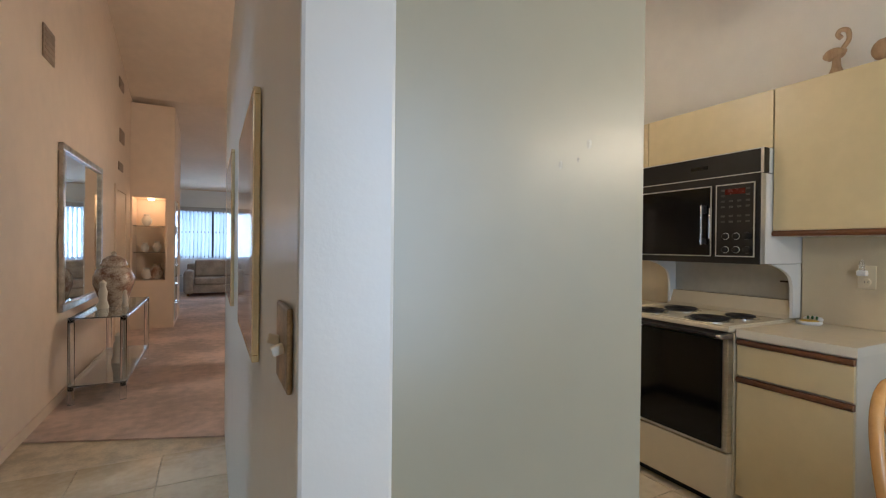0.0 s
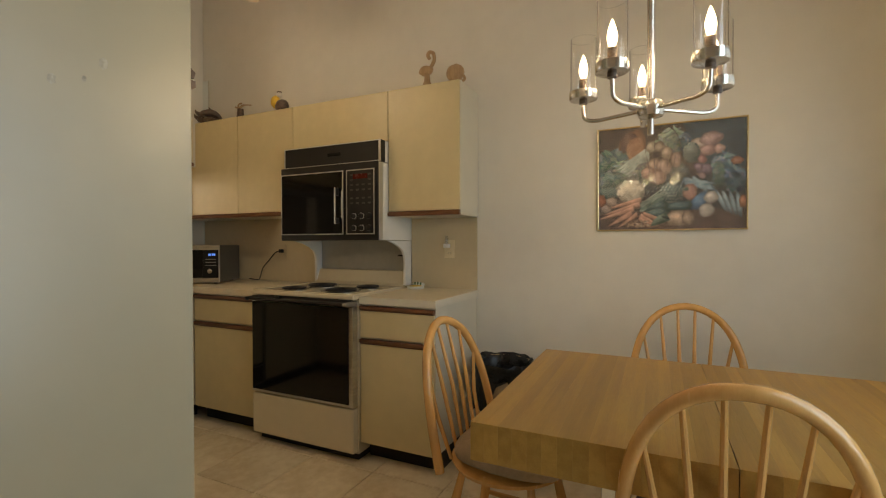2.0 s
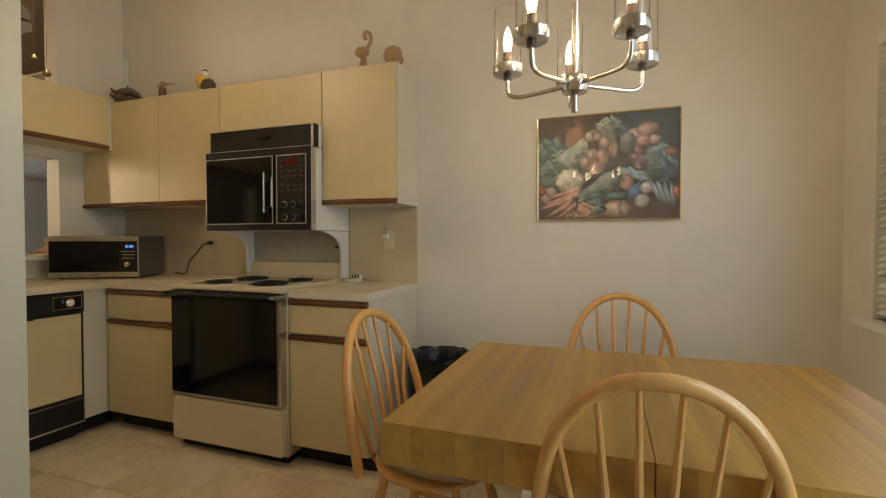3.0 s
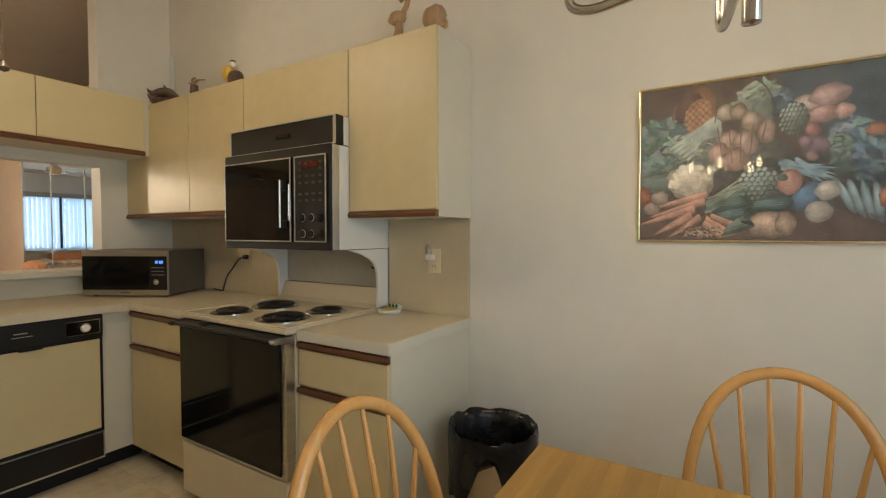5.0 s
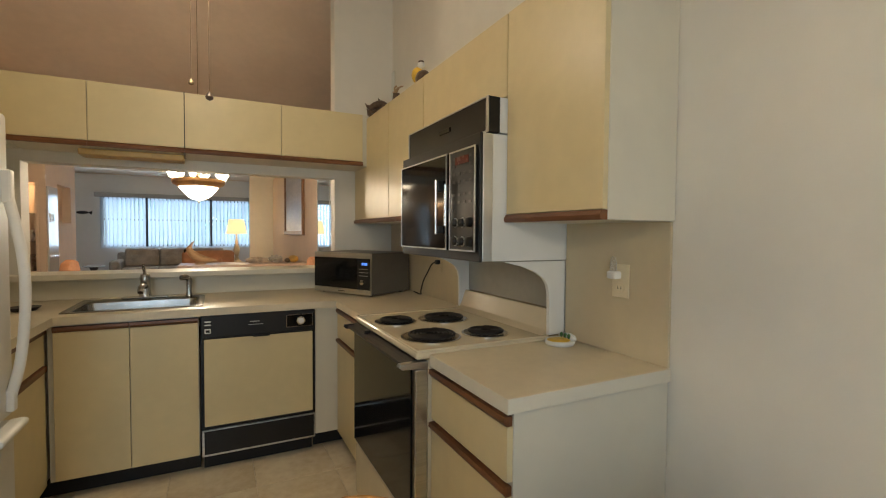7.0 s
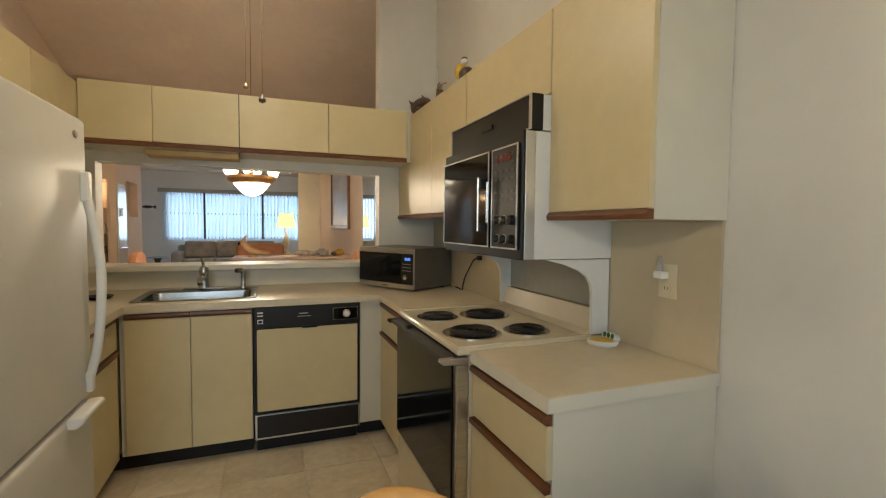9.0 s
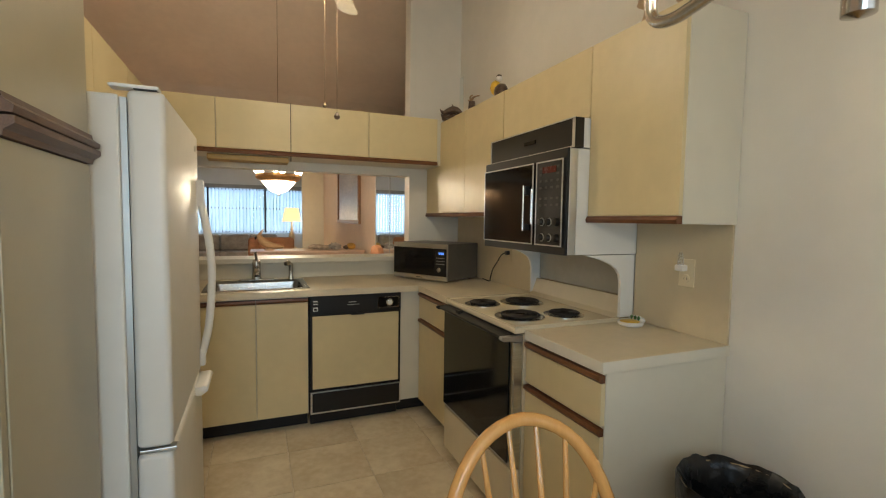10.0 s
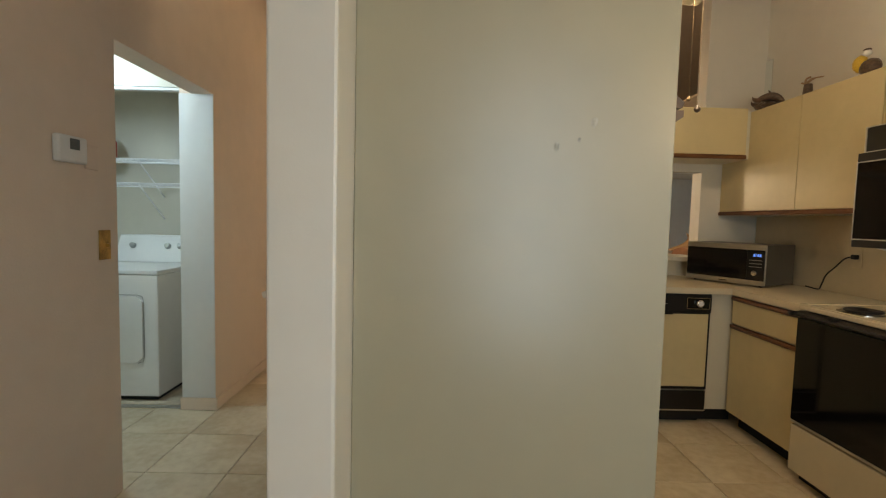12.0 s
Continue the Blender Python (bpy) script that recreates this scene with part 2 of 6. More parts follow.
def slope(y):
    """Height of the vaulted ceiling."""
    if y > 8.2:
        return 2.75 + 0.13 * (14.0 - y)
    return 3.504 + 0.33 * (8.2 - y) if y > 3.6 else 5.022 - 0.28 * (3.6 - y)


solid("floor", box(-4.2, 6.2, -1.4, 14.2, -0.12, -0.006), grout, "grout bed between beige ceramic floor tiles", "floor")
solid("floor_carpet", prism([(-4.2, 3.87), (-1.03, 3.87), (0.16, 3.42), (0.16, 3.46), (6.2, 3.46), (6.2, 14.2), (-4.2, 14.2)], "z", -0.004, 0.005), carpet_mat, "worn mauve beige wall-to-wall carpet", "carpet")
solid("ceiling", prism([(-1.5, slope(-1.5)), (3.6, slope(3.6)), (8.2, slope(8.2)), (14.2, slope(14.2)), (14.2, slope(14.2) + 0.15), (3.6, 5.2), (-1.5, slope(-1.5) + 0.15)], "x", -4.2, 6.2),
      ceiling_paint, "vaulted textured ceiling in shade", "ceiling")
solid("wall_dining", box(EAST, EAST + 0.12, 3.5, 12.0, -0.1, 2.62), hall_paint,
      "warm painted dining room wall", "wall")
solid("wall_east", prism([(-1.35, -0.1), (3.5, -0.1), (3.5, slope(3.5)), (-1.35, slope(-1.35))], "x", EAST, EAST + 0.12), wall_paint,
      "off-white painted wall with fine texture", "wall")
# south wall, with the breakfast window and the entry's glass light
W = [(-1.15, 0.65, 0, 4), (0.65, 1.30, 0, 0.56), (0.65, 1.30, 2.18, 4), (1.30, 1.35, 0, 4), (1.35, 2.70, 0, 0.86), (1.35, 2.70, 1.98, 4), (2.70, 2.96, 0, 4)]
bm = bmesh.new()
for x0, x1, z0, z1 in W:
    box(x0, x1, SOUTH - 0.14, SOUTH, z0, min(z1, slope(SOUTH)), bm=bm)
solid("wall_south", bm, wall_paint, "off-white painted wall round a window", "wall")
# partition between hall and kitchen, open above
solid("wall_partition", box(0.150, 0.267, 0.553, 3.53, 0, 2.40, 0.006), gloss_paint, "painted partition wall with an open top", "wall")
# sink wall with the pass-through
bm = bmesh.new()
box(0.30, 0.68, SINK, SINK + 0.13, 0, 2.13, bm=bm)
box(0.68, 2.50, SINK, SINK + 0.13, 0, 1.035, bm=bm)
box(0.68, 2.50, SINK, SINK + 0.13, 1.735, 2.13, bm=bm)
box(2.50, EAST, SINK, SINK + 0.13, 0, slope(SINK), bm=bm)
solid("wall_sink", bm, wall_paint, "painted kitchen wall with a wide pass-through opening", "wall")
# hall's far wall, laundry side passage
bm = bmesh.new()
box(HALL - 0.14, HALL, SOUTH - 0.14, 1.89, 0, slope(SOUTH), bm=bm)
box(HALL - 0.14, HALL, 1.89, 2.79, 2.08, slope(2.0), bm=bm)
solid("wall_hall", bm, hall_paint, "warm painted hall wall beside the laundry passage", "wall")
solid("wall_hall_far", prism([(2.79, 0), (9.7, 0), (9.7, slope(9.7)), (8.2, slope(8.2)), (3.6, slope(3.6)), (2.79, slope(2.79))], "x", HALL - 0.22, HALL), hall_paint, "tall warm painted hall wall", "wall")
bm = bmesh.new()
box(-3.0, HALL - 0.22, 2.79, 2.93, 2.12, 2.6, bm=bm)
box(-3.0, -2.75, 2.79, 2.93, 0, 2.12, bm=bm)
box(-3.0, HALL - 0.22, 3.72, 3.84, 0, 2.6, bm=bm)
box(-3.12, -3.0, 1.70, 3.84, 0, 2.6, bm=bm)
box(-3.0, HALL - 0.14, 1.75, 1.89, 0, 2.6, bm=bm)
box(-3.12, HALL - 0.14, 1.70, 3.84, 2.6, 2.7, bm=bm)
solid("wall_laundry", bm, white_lam, "white painted walls of a laundry closet", "wall")
# living room end
bm = bmesh.new()
WX0, WX1, WZ0, WZ1 = -0.92, 3.1, 0.93, 2.19
box(-4.2, WX0, 14.0, 14.15, 0, 2.78, bm=bm)
box(WX0, WX1, 14.0, 14.15, 0, WZ0, bm=bm)
box(WX0, WX1, 14.0, 14.15, WZ1, 2.78, bm=bm)
box(WX1, 6.2, 14.0, 14.15, 0, 2.78, bm=bm)
solid("wall_living", bm, daylit_living_paint, "painted living room wall below and beside wide windows", "wall")
solid("wall_living_west", box(-4.3, -4.2, 3.84, 14.15, 0, 5), daylit_living_paint, "plain painted wall", "wall")
solid("wall_living_east", box(6.2, 6.3, 12.0, 14.15, 0, 4), daylit_living_paint, "plain painted wall", "wall")
solid("wall_far_east", prism([(3.38, 0), (12.0, 0), (12.0, slope(12.0)), (8.2, slope(8.2)), (3.6, slope(3.6)), (3.38, slope(3.38))], "x", 6.2, 6.3), hall_paint, "plain painted wall", "wall")
solid("wall_far_south", prism([(EAST + 0.12, 0), (6.2, 0), (6.2, slope(3.38)), (EAST + 0.12, slope(3.38))], "y", 3.38, 3.5), hall_paint, "plain painted wall", "wall")
solid("wall_living_return", box(2.42, 6.2, 12.002, 12.12, 0, slope(12.0)), wall_paint, "painted wall return lit by a table lamp", "wall")
# display nook block
bm = bmesh.new()
NX0, NX1 = -1.0, -0.575
box(HALL + 0.002, NX0, 8.2, 9.7, 0, slope(8.9), bm=bm)
for y0, y1, z0, z1 in ((8.2, 8.74, 0, slope(8.9)), (8.74, 9.43, 0, 1.45), (8.74, 9.43, 2.03, slope(8.9)), (9.43, 9.7, 0, slope(8.9))):
    box(NX1, -0.46, y0, y1, z0, z1, bm=bm)
box(NX0, NX1, 8.2, 9.7, 0, 0.74, bm=bm)
box(NX0, NX1, 8.2, 9.7, 2.0, slope(8.9), bm=bm)
box(NX0, NX1, 8.62, 9.7, 0.74, 2.0, bm=bm)
solid("wall_nook", bm, hall_paint, "painted wall block with a lit display niche", "wall")

# ---- kitchen cabinets ----
CT = 0.914
FX = 2.372     # east base front
FY = 2.735     # sink base front


def door_east(parent, name, x, y0, y1, z0, z1, handle=None):
    """A slab door or drawer front that faces west; handle: its wood finger-pull along the top or the bottom."""
    g = 0.002
    d = part(name, box(x - 0.019, x, y0 + g, y1 - g, z0 + g, z1 - g, 0.0015), laminate, parent)
    if handle == "top":
        part("wood_pull", prism([(x - 0.003, z1 + 0.026), (x - 0.003, z1), (x - 0.021, z1), (x - 0.030, z1 + 0.012), (x - 0.028, z1 + 0.026)], "y", y0 + g, y1 - g), oak_trim, d, "brown wooden finger pull")
    if handle == "bottom":
        part("wood_pull", prism([(x - 0.003, z0), (x - 0.003, z0 - 0.030), (x - 0.024, z0 - 0.030), (x - 0.029, z0 - 0.014), (x - 0.021, z0)], "y", y0 + g, y1 - g), oak_trim, d, "brown wooden finger pull")
    return d


def door_south(parent, name, y, x0, x1, z0, z1, handle=None):
    g = 0.002
    d = part(name, box(x0 + g, x1 - g, y - 0.019, y, z0 + g, z1 - g, 0.0015), laminate, parent)
    if handle == "top":
        part("wood_pull", prism([(y - 0.003, z1 + 0.026), (y - 0.003, z1), (y - 0.021, z1), (y - 0.030, z1 + 0.012), (y - 0.028, z1 + 0.026)], "x", x0 + g, x1 - g), oak_trim_x, d, "brown wooden finger pull")
    if handle == "bottom":
        part("wood_pull", prism([(y - 0.003, z0), (y - 0.003, z0 - 0.030), (y - 0.024, z0 - 0.030), (y - 0.029, z0 - 0.014), (y - 0.021, z0)], "x", x0 + g, x1 - g), oak_trim_x, d, "brown wooden finger pull")
    return d


def base_east(y0, y1, label, side=False):
    t = thing("base_cabinet", (2.65, (y0 + y1) / 2, 0), label, "cabinet", "kitchen base cabinets")
    part("body", box(FX, EAST - 0.004, y0, y1, 0.10, CT - 0.042), white_lam, t)
    part("toe_kick", box(FX + 0.07, EAST - 0.01, y0 + 0.002, y1 - 0.002, 0.001, 0.098), black_kick, t, "black recessed toe kick")
    door_east(t, "drawer_front", FX, y0, y1, 0.690, 0.838, "top")
    door_east(t, "door", FX, y0, y1, 0.105, 0.655, "top")
    return t


base_east(0.885, 1.343, "cream laminate base cabinet with drawer beside the range")
base_east(2.111, FY - 0.03, "cream laminate corner base cabinet with drawer and door")

t = thing("sink_cabinet", (1.3, 3.05, 0), "cream laminate double-door cabinet under the sink", "cabinet", "kitchen base cabinets")
part("body", box(0.96, 1.604, FY, SINK - 0.004, 0.10, CT - 0.22), white_lam, t)
part("face_rail", box(0.96, 1.604, FY, FY + 0.02, CT - 0.22, CT - 0.042), white_lam, t)
part("toe_kick", box(0.90, 1.604, FY + 0.07, SINK - 0.01, 0.001, 0.098), black_kick, t, "black recessed toe kick")
door_south(t, "door", FY, 0.982, 1.292, 0.105, 0.838, "top")
door_south(t, "door", FY, 1.292, 1.602, 0.105, 0.838, "top")
t = thing("corner_filler", (2.31, 3.05, 0), "plain pale filler panel in the cabinet corner", "panel")
part("panel", box(2.226, FX + 0.3, FY, FY + 0.02, 0.10, CT - 0.042), white_lam, t)
part("toe_kick", box(2.226, FX + 0.07, FY + 0.07, FY + 0.09, 0.001, 0.098), black_kick, t, "black recessed toe kick")
t = thing("base_cabinet", (0.62, 2.7, 0), "cream laminate base cabinet past the refrigerator", "cabinet", "kitchen base cabinets")
part("body", box(0.304, 0.94, 2.02, SINK - 0.004, 0.10, CT - 0.042), white_lam, t)
part("toe_kick", box(0.32, 0.87, 2.03, SINK - 0.01, 0.001, 0.098), black_kick, t, "black recessed toe kick")
part("drawer_front", box(0.94, 0.957, 2.03, 2.70, 0.692, 0.838, 0.0015), laminate, t)
part("wood_pull", box(0.942, 0.968, 2.03, 2.70, 0.840, 0.866, 0.004), oak_trim, t, "brown wooden finger pull")
part("door", box(0.94, 0.957, 2.03, 2.70, 0.105, 0.655, 0.0015), laminate, t)
part("wood_pull", box(0.942, 0.968, 2.03, 2.70, 0.658, 0.686, 0.004), oak_trim, t, "brown wooden finger pull")

# worktops
t = thing("worktop", (2.65, 1.1, CT - 0.04), "cream laminate worktop with a square edge", "worktop")
part("top", box(2.349, EAST - 0.004, 0.878, 1.344, CT - 0.040, CT, 0.002), counter_lam, t)
part("front_edge", box(2.346, 2.3485, 0.875, 1.344, CT - 0.040, CT - 0.0006, 0.0008), white_lam, t)
part("end_edge", box(2.349, EAST - 0.004, 0.875, 0.8775, CT - 0.040, CT - 0.0006, 0.0008), white_lam, t)
t = thing("worktop", (1.6, 3.0, CT - 0.04), "cream laminate corner worktop around the sink", "worktop")
bm = box(2.346, EAST - 0.004, 2.110, SINK - 0.004, CT - 0.040, CT)
box(1.62, 2.346, 2.70, SINK - 0.004, CT - 0.040, CT, bm=bm)
box(0.99, 1.62, 2.70, 2.80, CT - 0.040, CT, bm=bm)
box(0.99, 1.62, 3.27, SINK - 0.004, CT - 0.040, CT, bm=bm)
box(0.304, 0.99, 2.01, SINK - 0.004, CT - 0.040, CT, bm=bm)
bmesh.ops.remove_doubles(bm, verts=bm.verts, dist=1e-5)
part("top", bm, counter_lam, t)
part("upstand", box(0.31, EAST - 0.02, SINK - 0.016, SINK - 0.003, CT + 0.001, 1.034, 0.002), white_lam, t, "low pale upstand")
solid("pass_through_ledge", box(0.62, 2.49, SINK - 0.10, SINK + 0.20, 1.036, 1.072, 0.004), white_lam, "pale laminate ledge of the pass-through", "ledge", "structure")

# backsplash panels
solid("backsplash", box(EAST - 0.014, EAST - 0.003, 0.880, 1.344, CT + 0.001, 1.371, 0.001), splash_lam, "beige laminate backsplash panel", "backsplash", "structure")
solid("backsplash", box(EAST - 0.014, EAST - 0.003, 2.110, SINK - 0.02, CT + 0.001, 1.398, 0.001), splash_lam, "beige laminate backsplash panel", "backsplash", "structure")

# upper cabinets
UX = 2.675


def upper_east(y0, y1, z0, z1, splits, label, trim=True):
    t = thing("wall_cabinet", (2.8, (y0 + y1) / 2, z0), label, "cabinet", "kitchen wall cabinets")
    part("body", box(UX, EAST - 0.004, y0, y1, z0, z1, 0.001), white_lam, t)
    ys = [y0, *splits, y1]
    for a, c in zip(ys, ys[1:]):
        d = door_east(t, "door", UX, a, c, z0 + (0.028 if trim else 0.002), z1)
        if trim:
            part("wood_pull", prism([(UX - 0.001, z0 + 0.028), (UX - 0.001, z0), (UX - 0.026, z0), (UX - 0.030, z0 + 0.014), (UX - 0.021, z0 + 0.028)], "y", a + 0.001, c - 0.001), oak_trim, d, "brown wooden finger pull")
    return t


upper_east(0.874, 1.346, 1.372, 2.138, [], "cream laminate wall cabinet with a wooden lower edge")
upper_east(1.349, 2.105, 1.832, 2.138, [], "low cream wall cabinet above the vent hood", trim=False)
upper_east(2.108, SINK - 0.004, 1.400, 2.138, [2.636], "cream double wall cabinet in the corner")
SX = 3.095
t = thing("wall_cabinet", (1.6, 3.25, 1.80), "row of low cream wall cabinets over the pass-through", "cabinet", "kitchen wall cabinets")
part("body", box(0.70, 2.66, SX, SINK - 0.004, 1.80, 2.160, 0.001), white_lam, t)
xs = [0.70, 1.062, 1.53, 2.078, 2.623]
for a, c in zip(xs, xs[1:]):
    d = door_south(t, "door", SX, a, c, 1.828, 2.158)
    part("wood_pull", prism([(SX - 0.001, 1.828), (SX - 0.001, 1.80), (SX - 0.026, 1.80), (SX - 0.030, 1.814), (SX - 0.021, 1.828)], "x", a + 0.001, c - 0.001), oak_trim_x, d, "brown wooden finger pull")
part("divider", box(1.5275, 1.5325, SX - 0.0215, SX - 0.0005, 1.765, 2.158), black_kick, t, "thin dark gap strip between two cabinet runs")
t = thing("under_cabinet_light", (1.3, 3.2, 1.75), "tinted under-cabinet strip light", "light")
part("housing", box(1.00, 1.52, 3.16, 3.30, 1.762, 1.798, 0.006), mat("amber_plastic", (0.62, 0.42, 0.16), 0.4, noise_scale=4, vary=0.05), t)

# pantry, refrigerator cupboard
t = thing("pantry_cabinet", (0.6, 0.95, 0), "tall pale pantry cabinet with dark wooden pulls", "cabinet")
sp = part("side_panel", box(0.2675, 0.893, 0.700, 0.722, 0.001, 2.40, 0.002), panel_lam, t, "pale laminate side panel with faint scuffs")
for x, z, s in ((0.661, 1.460, 0.008), (0.734, 1.508, 0.010), (0.705, 1.474, 0.005)):
    part("scuff", blob((x, 0.7000, z), (s * 0.7, 0.0004, s), 0.5, 2, 2), mat("grey_scuff", (0.44, 0.415, 0.33), 0.5, noise_scale=60, vary=0.2), sp, "small grey scuff mark")
part("body", box(0.304, 0.875, 0.723, 1.195, 0.05, 2.40), white_lam, t)
part("toe_kick", box(0.34, 0.83, 0.725, 1.19, 0.001, 0.049), black_kick, t, "black recessed toe kick")
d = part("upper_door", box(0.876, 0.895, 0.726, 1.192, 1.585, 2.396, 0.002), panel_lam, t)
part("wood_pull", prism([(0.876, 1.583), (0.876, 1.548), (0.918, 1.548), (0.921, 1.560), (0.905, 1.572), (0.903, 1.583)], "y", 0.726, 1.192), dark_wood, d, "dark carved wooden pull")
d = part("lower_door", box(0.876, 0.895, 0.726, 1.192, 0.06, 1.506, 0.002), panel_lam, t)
part("wood_pull", prism([(0.876, 1.508), (0.876, 1.543), (0.921, 1.543), (0.921, 1.530), (0.905, 1.519), (0.903, 1.508)], "y", 0.726, 1.192), dark_wood, d, "dark carved wooden pull")
t = thing("wall_cabinet", (0.5, 1.7, 1.80), "cream cabinet over the refrigerator", "cabinet", "kitchen wall cabinets")
part("body", box(0.304, 0.68, 1.2, SINK - 0.004, 1.80, 2.138, 0.001), white_lam, t)
ys = [1.2, 1.60, 2.0, 2.55, 3.09]
for a, c in zip(ys, ys[1:]):
    part("door", box(0.68, 0.698, a + 0.002, c - 0.002, 1.802, 2.136, 0.0015), laminate, t)

# ---- appliances ----
t = thing("range", (2.62, 1.727, 0), "almond electric range with coil burners and black glass oven door", "stove")
RY0, RY1 = 1.349, 2.105
part("body", box(2.345, EAST - 0.03, RY0, RY1, 0.04, 0.895), enamel, t)
part("drawer", box(2.300, 2.344, RY0 + 0.002, RY1 - 0.002, 0.055, 0.298, 0.006), enamel, t, "almond storage drawer")
part("plinth", box(2.36, EAST - 0.04, RY0 + 0.01, RY1 - 0.01, 0.001, 0.039), black_kick, t)
d = part("oven_door", box(2.298, 2.343, RY0 + 0.002, RY1 - 0.002, 0.308, 0.862, 0.004), brushed, t, "oven door in a steel frame")
part("glass", box(2.290, 2.2975, RY0 + 0.028, RY1 - 0.012, 0.325, 0.858, 0.002), black_glass, d, "black oven glass")
part("handle", prism([(2.342, 0.892), (2.342, 0.866), (2.268, 0.866), (2.255, 0.874), (2.256, 0.884), (2.285, 0.886), (2.30, 0.892)], "y", RY0 + 0.03, RY1 - 0.006, 0.002), black_plastic, d, "black door handle bar")
part("handle_end", prism([(2.345, 0.890), (2.345, 0.862), (2.250, 0.868), (2.238, 0.878), (2.242, 0.888)], "y", RY0 + 0.003, RY0 + 0.029, 0.002), brushed, d, "steel handle end")
part("handle_end", prism([(2.345, 0.890), (2.345, 0.862), (2.250, 0.868), (2.238, 0.878), (2.242, 0.888)], "y", RY1 - 0.02, RY1 - 0.004, 0.002), black_plastic, d)
part("latch", box(2.272, 2.30, 1.86, 1.90, 0.884, 0.900, 0.003), black_plastic, d)
ck = part("cooktop", box(2.300, EAST - 0.012, RY0, RY1, 0.897, 0.924, 0.008, 3), enamel, t, "almond enamel cooktop with raised rim")
for a, c, e, g in ((2.302, 2.314, RY0 + 0.002, RY1 - 0.002), (2.314, 2.87, RY0 + 0.002, RY0 + 0.014), (2.314, 2.87, RY1 - 0.014, RY1 - 0.002)):
    part("rim", box(a, c, e, g, 0.922, 0.930, 0.003), enamel, ck)
part("backguard", prism([(2.85, 0.9245), (2.875, 0.945), (2.905, 1.024), (2.944, 1.024), (2.944, 0.9245)], "y", RY0 + 0.02, RY1 - 0.004, 0.003), enamel, t, "almond sloping backguard")
coil_mat = mat("coil_iron", (0.02, 0.018, 0.017), 0.5, 0.3, noise_scale=20, vary=0.2)
for bx_, by_, r in ((2.425, 1.885, 0.078), (2.655, 1.86, 0.100), (2.445, 1.545, 0.100), (2.675, 1.515, 0.078)):
    bn = part("burner_pan", revolve([(r + 0.018, 0.9242), (r + 0.018, 0.928), (r + 0.008, 0.929), (r, 0.925), (0.01, 0.9243)], (bx_, by_, 0), 36), nickel, t, "chrome burner drip pan", smooth=True)
    pts = [(bx_ + (0.018 + (r - 0.022) * k / 130) * math.cos(k * 0.25), by_ + (0.018 + (r - 0.022) * k / 130) * math.sin(k * 0.25), 0.936) for k in range(131)]
    part("coil", tube(pts, 0.0055, 6), coil_mat, bn, "black electric coil")

t = thing("microwave_hood", (2.75, 1.727, 1.226), "built-in black microwave oven under a vent hood over the range", "microwave")
MX = 2.545
part("body", box(MX + 0.055, EAST - 0.004, RY0 + 0.002, RY1 - 0.002, 1.228, 1.694), white_enamel, t)
part("side_trim", box(MX + 0.012, MX + 0.054, RY0, RY1, 1.228, 1.694, 0.002), steel_trim, t, "brushed steel front edge")
fr = part("front", box(MX, MX + 0.012, RY0, RY1, 1.226, 1.696, 0.003), black_plastic, t, "black front frame")
DZ0, DZ1 = 1.262, 1.652
dr = part("oven_door", box(MX - 0.012, MX - 0.001, 1.592, RY1 - 0.012, DZ0, DZ1, 0.002), black_glass, t, "black glass microwave door")
pn = part("control_panel", box(MX - 0.010, MX - 0.001, RY0 + 0.018, 1.570, DZ0, DZ1, 0.002), black_plastic, t, "black control panel with keys and knobs")
for y0, y1, owner, x in ((1.592, RY1 - 0.012, dr, MX - 0.012), (RY0 + 0.018, 1.570, pn, MX - 0.010)):
    bm = box(x - 0.002, x + 0.002, y0, y1, DZ0, DZ0 + 0.006)
    box(x - 0.002, x + 0.002, y0, y1, DZ1 - 0.006, DZ1, bm=bm)
    box(x - 0.002, x + 0.002, y0, y0 + 0.006, DZ0 + 0.006, DZ1 - 0.006, bm=bm)
    box(x - 0.002, x + 0.002, y1 - 0.006, y1, DZ0 + 0.006, DZ1 - 0.006, bm=bm)
    part("silver_border", bm, steel_trim, owner, "thin silver border")
h = part("handle", box(MX - 0.046, MX - 0.036, 1.627, 1.637, 1.325, 1.55, 0.004), chrome, dr, "slim metal door handle")
part("handle_post", box(MX - 0.036, MX - 0.010, 1.620, 1.642, 1.500, 1.545, 0.003), black_plastic, dr)
part("handle_post", box(MX - 0.036, MX - 0.010, 1.620, 1.642, 1.33, 1.36, 0.003), black_plastic, dr)
part("handle_strip", box(MX - 0.020, MX - 0.010, 1.597, 1.604, 1.36, 1.53, 0.002), chrome, dr)
red = mat("dim_red_display", (0.10, 0.012, 0.008), 0.25, noise_scale=8, vary=0.1)
key = mat("grey_key", (0.075, 0.070, 0.062), 0.5, noise_scale=12, vary=0.2)
part("display", box(MX - 0.0125, MX - 0.0098, 1.415, 1.52, 1.595, 1.625, 0.001), red, pn, "dark red display")
for i in range(6):
    for j in range(4):
        if i in (0, 1) and j in (1, 2):
            continue
        part("key", box(MX - 0.0118, MX - 0.0098, 1.392 + 0.043 * j, 1.412 + 0.043 * j, 1.615 - 0.030 * i - (0.02 if i > 3 else 0), 1.625 - 0.030 * i - (0.02 if i > 3 else 0)), key, pn)
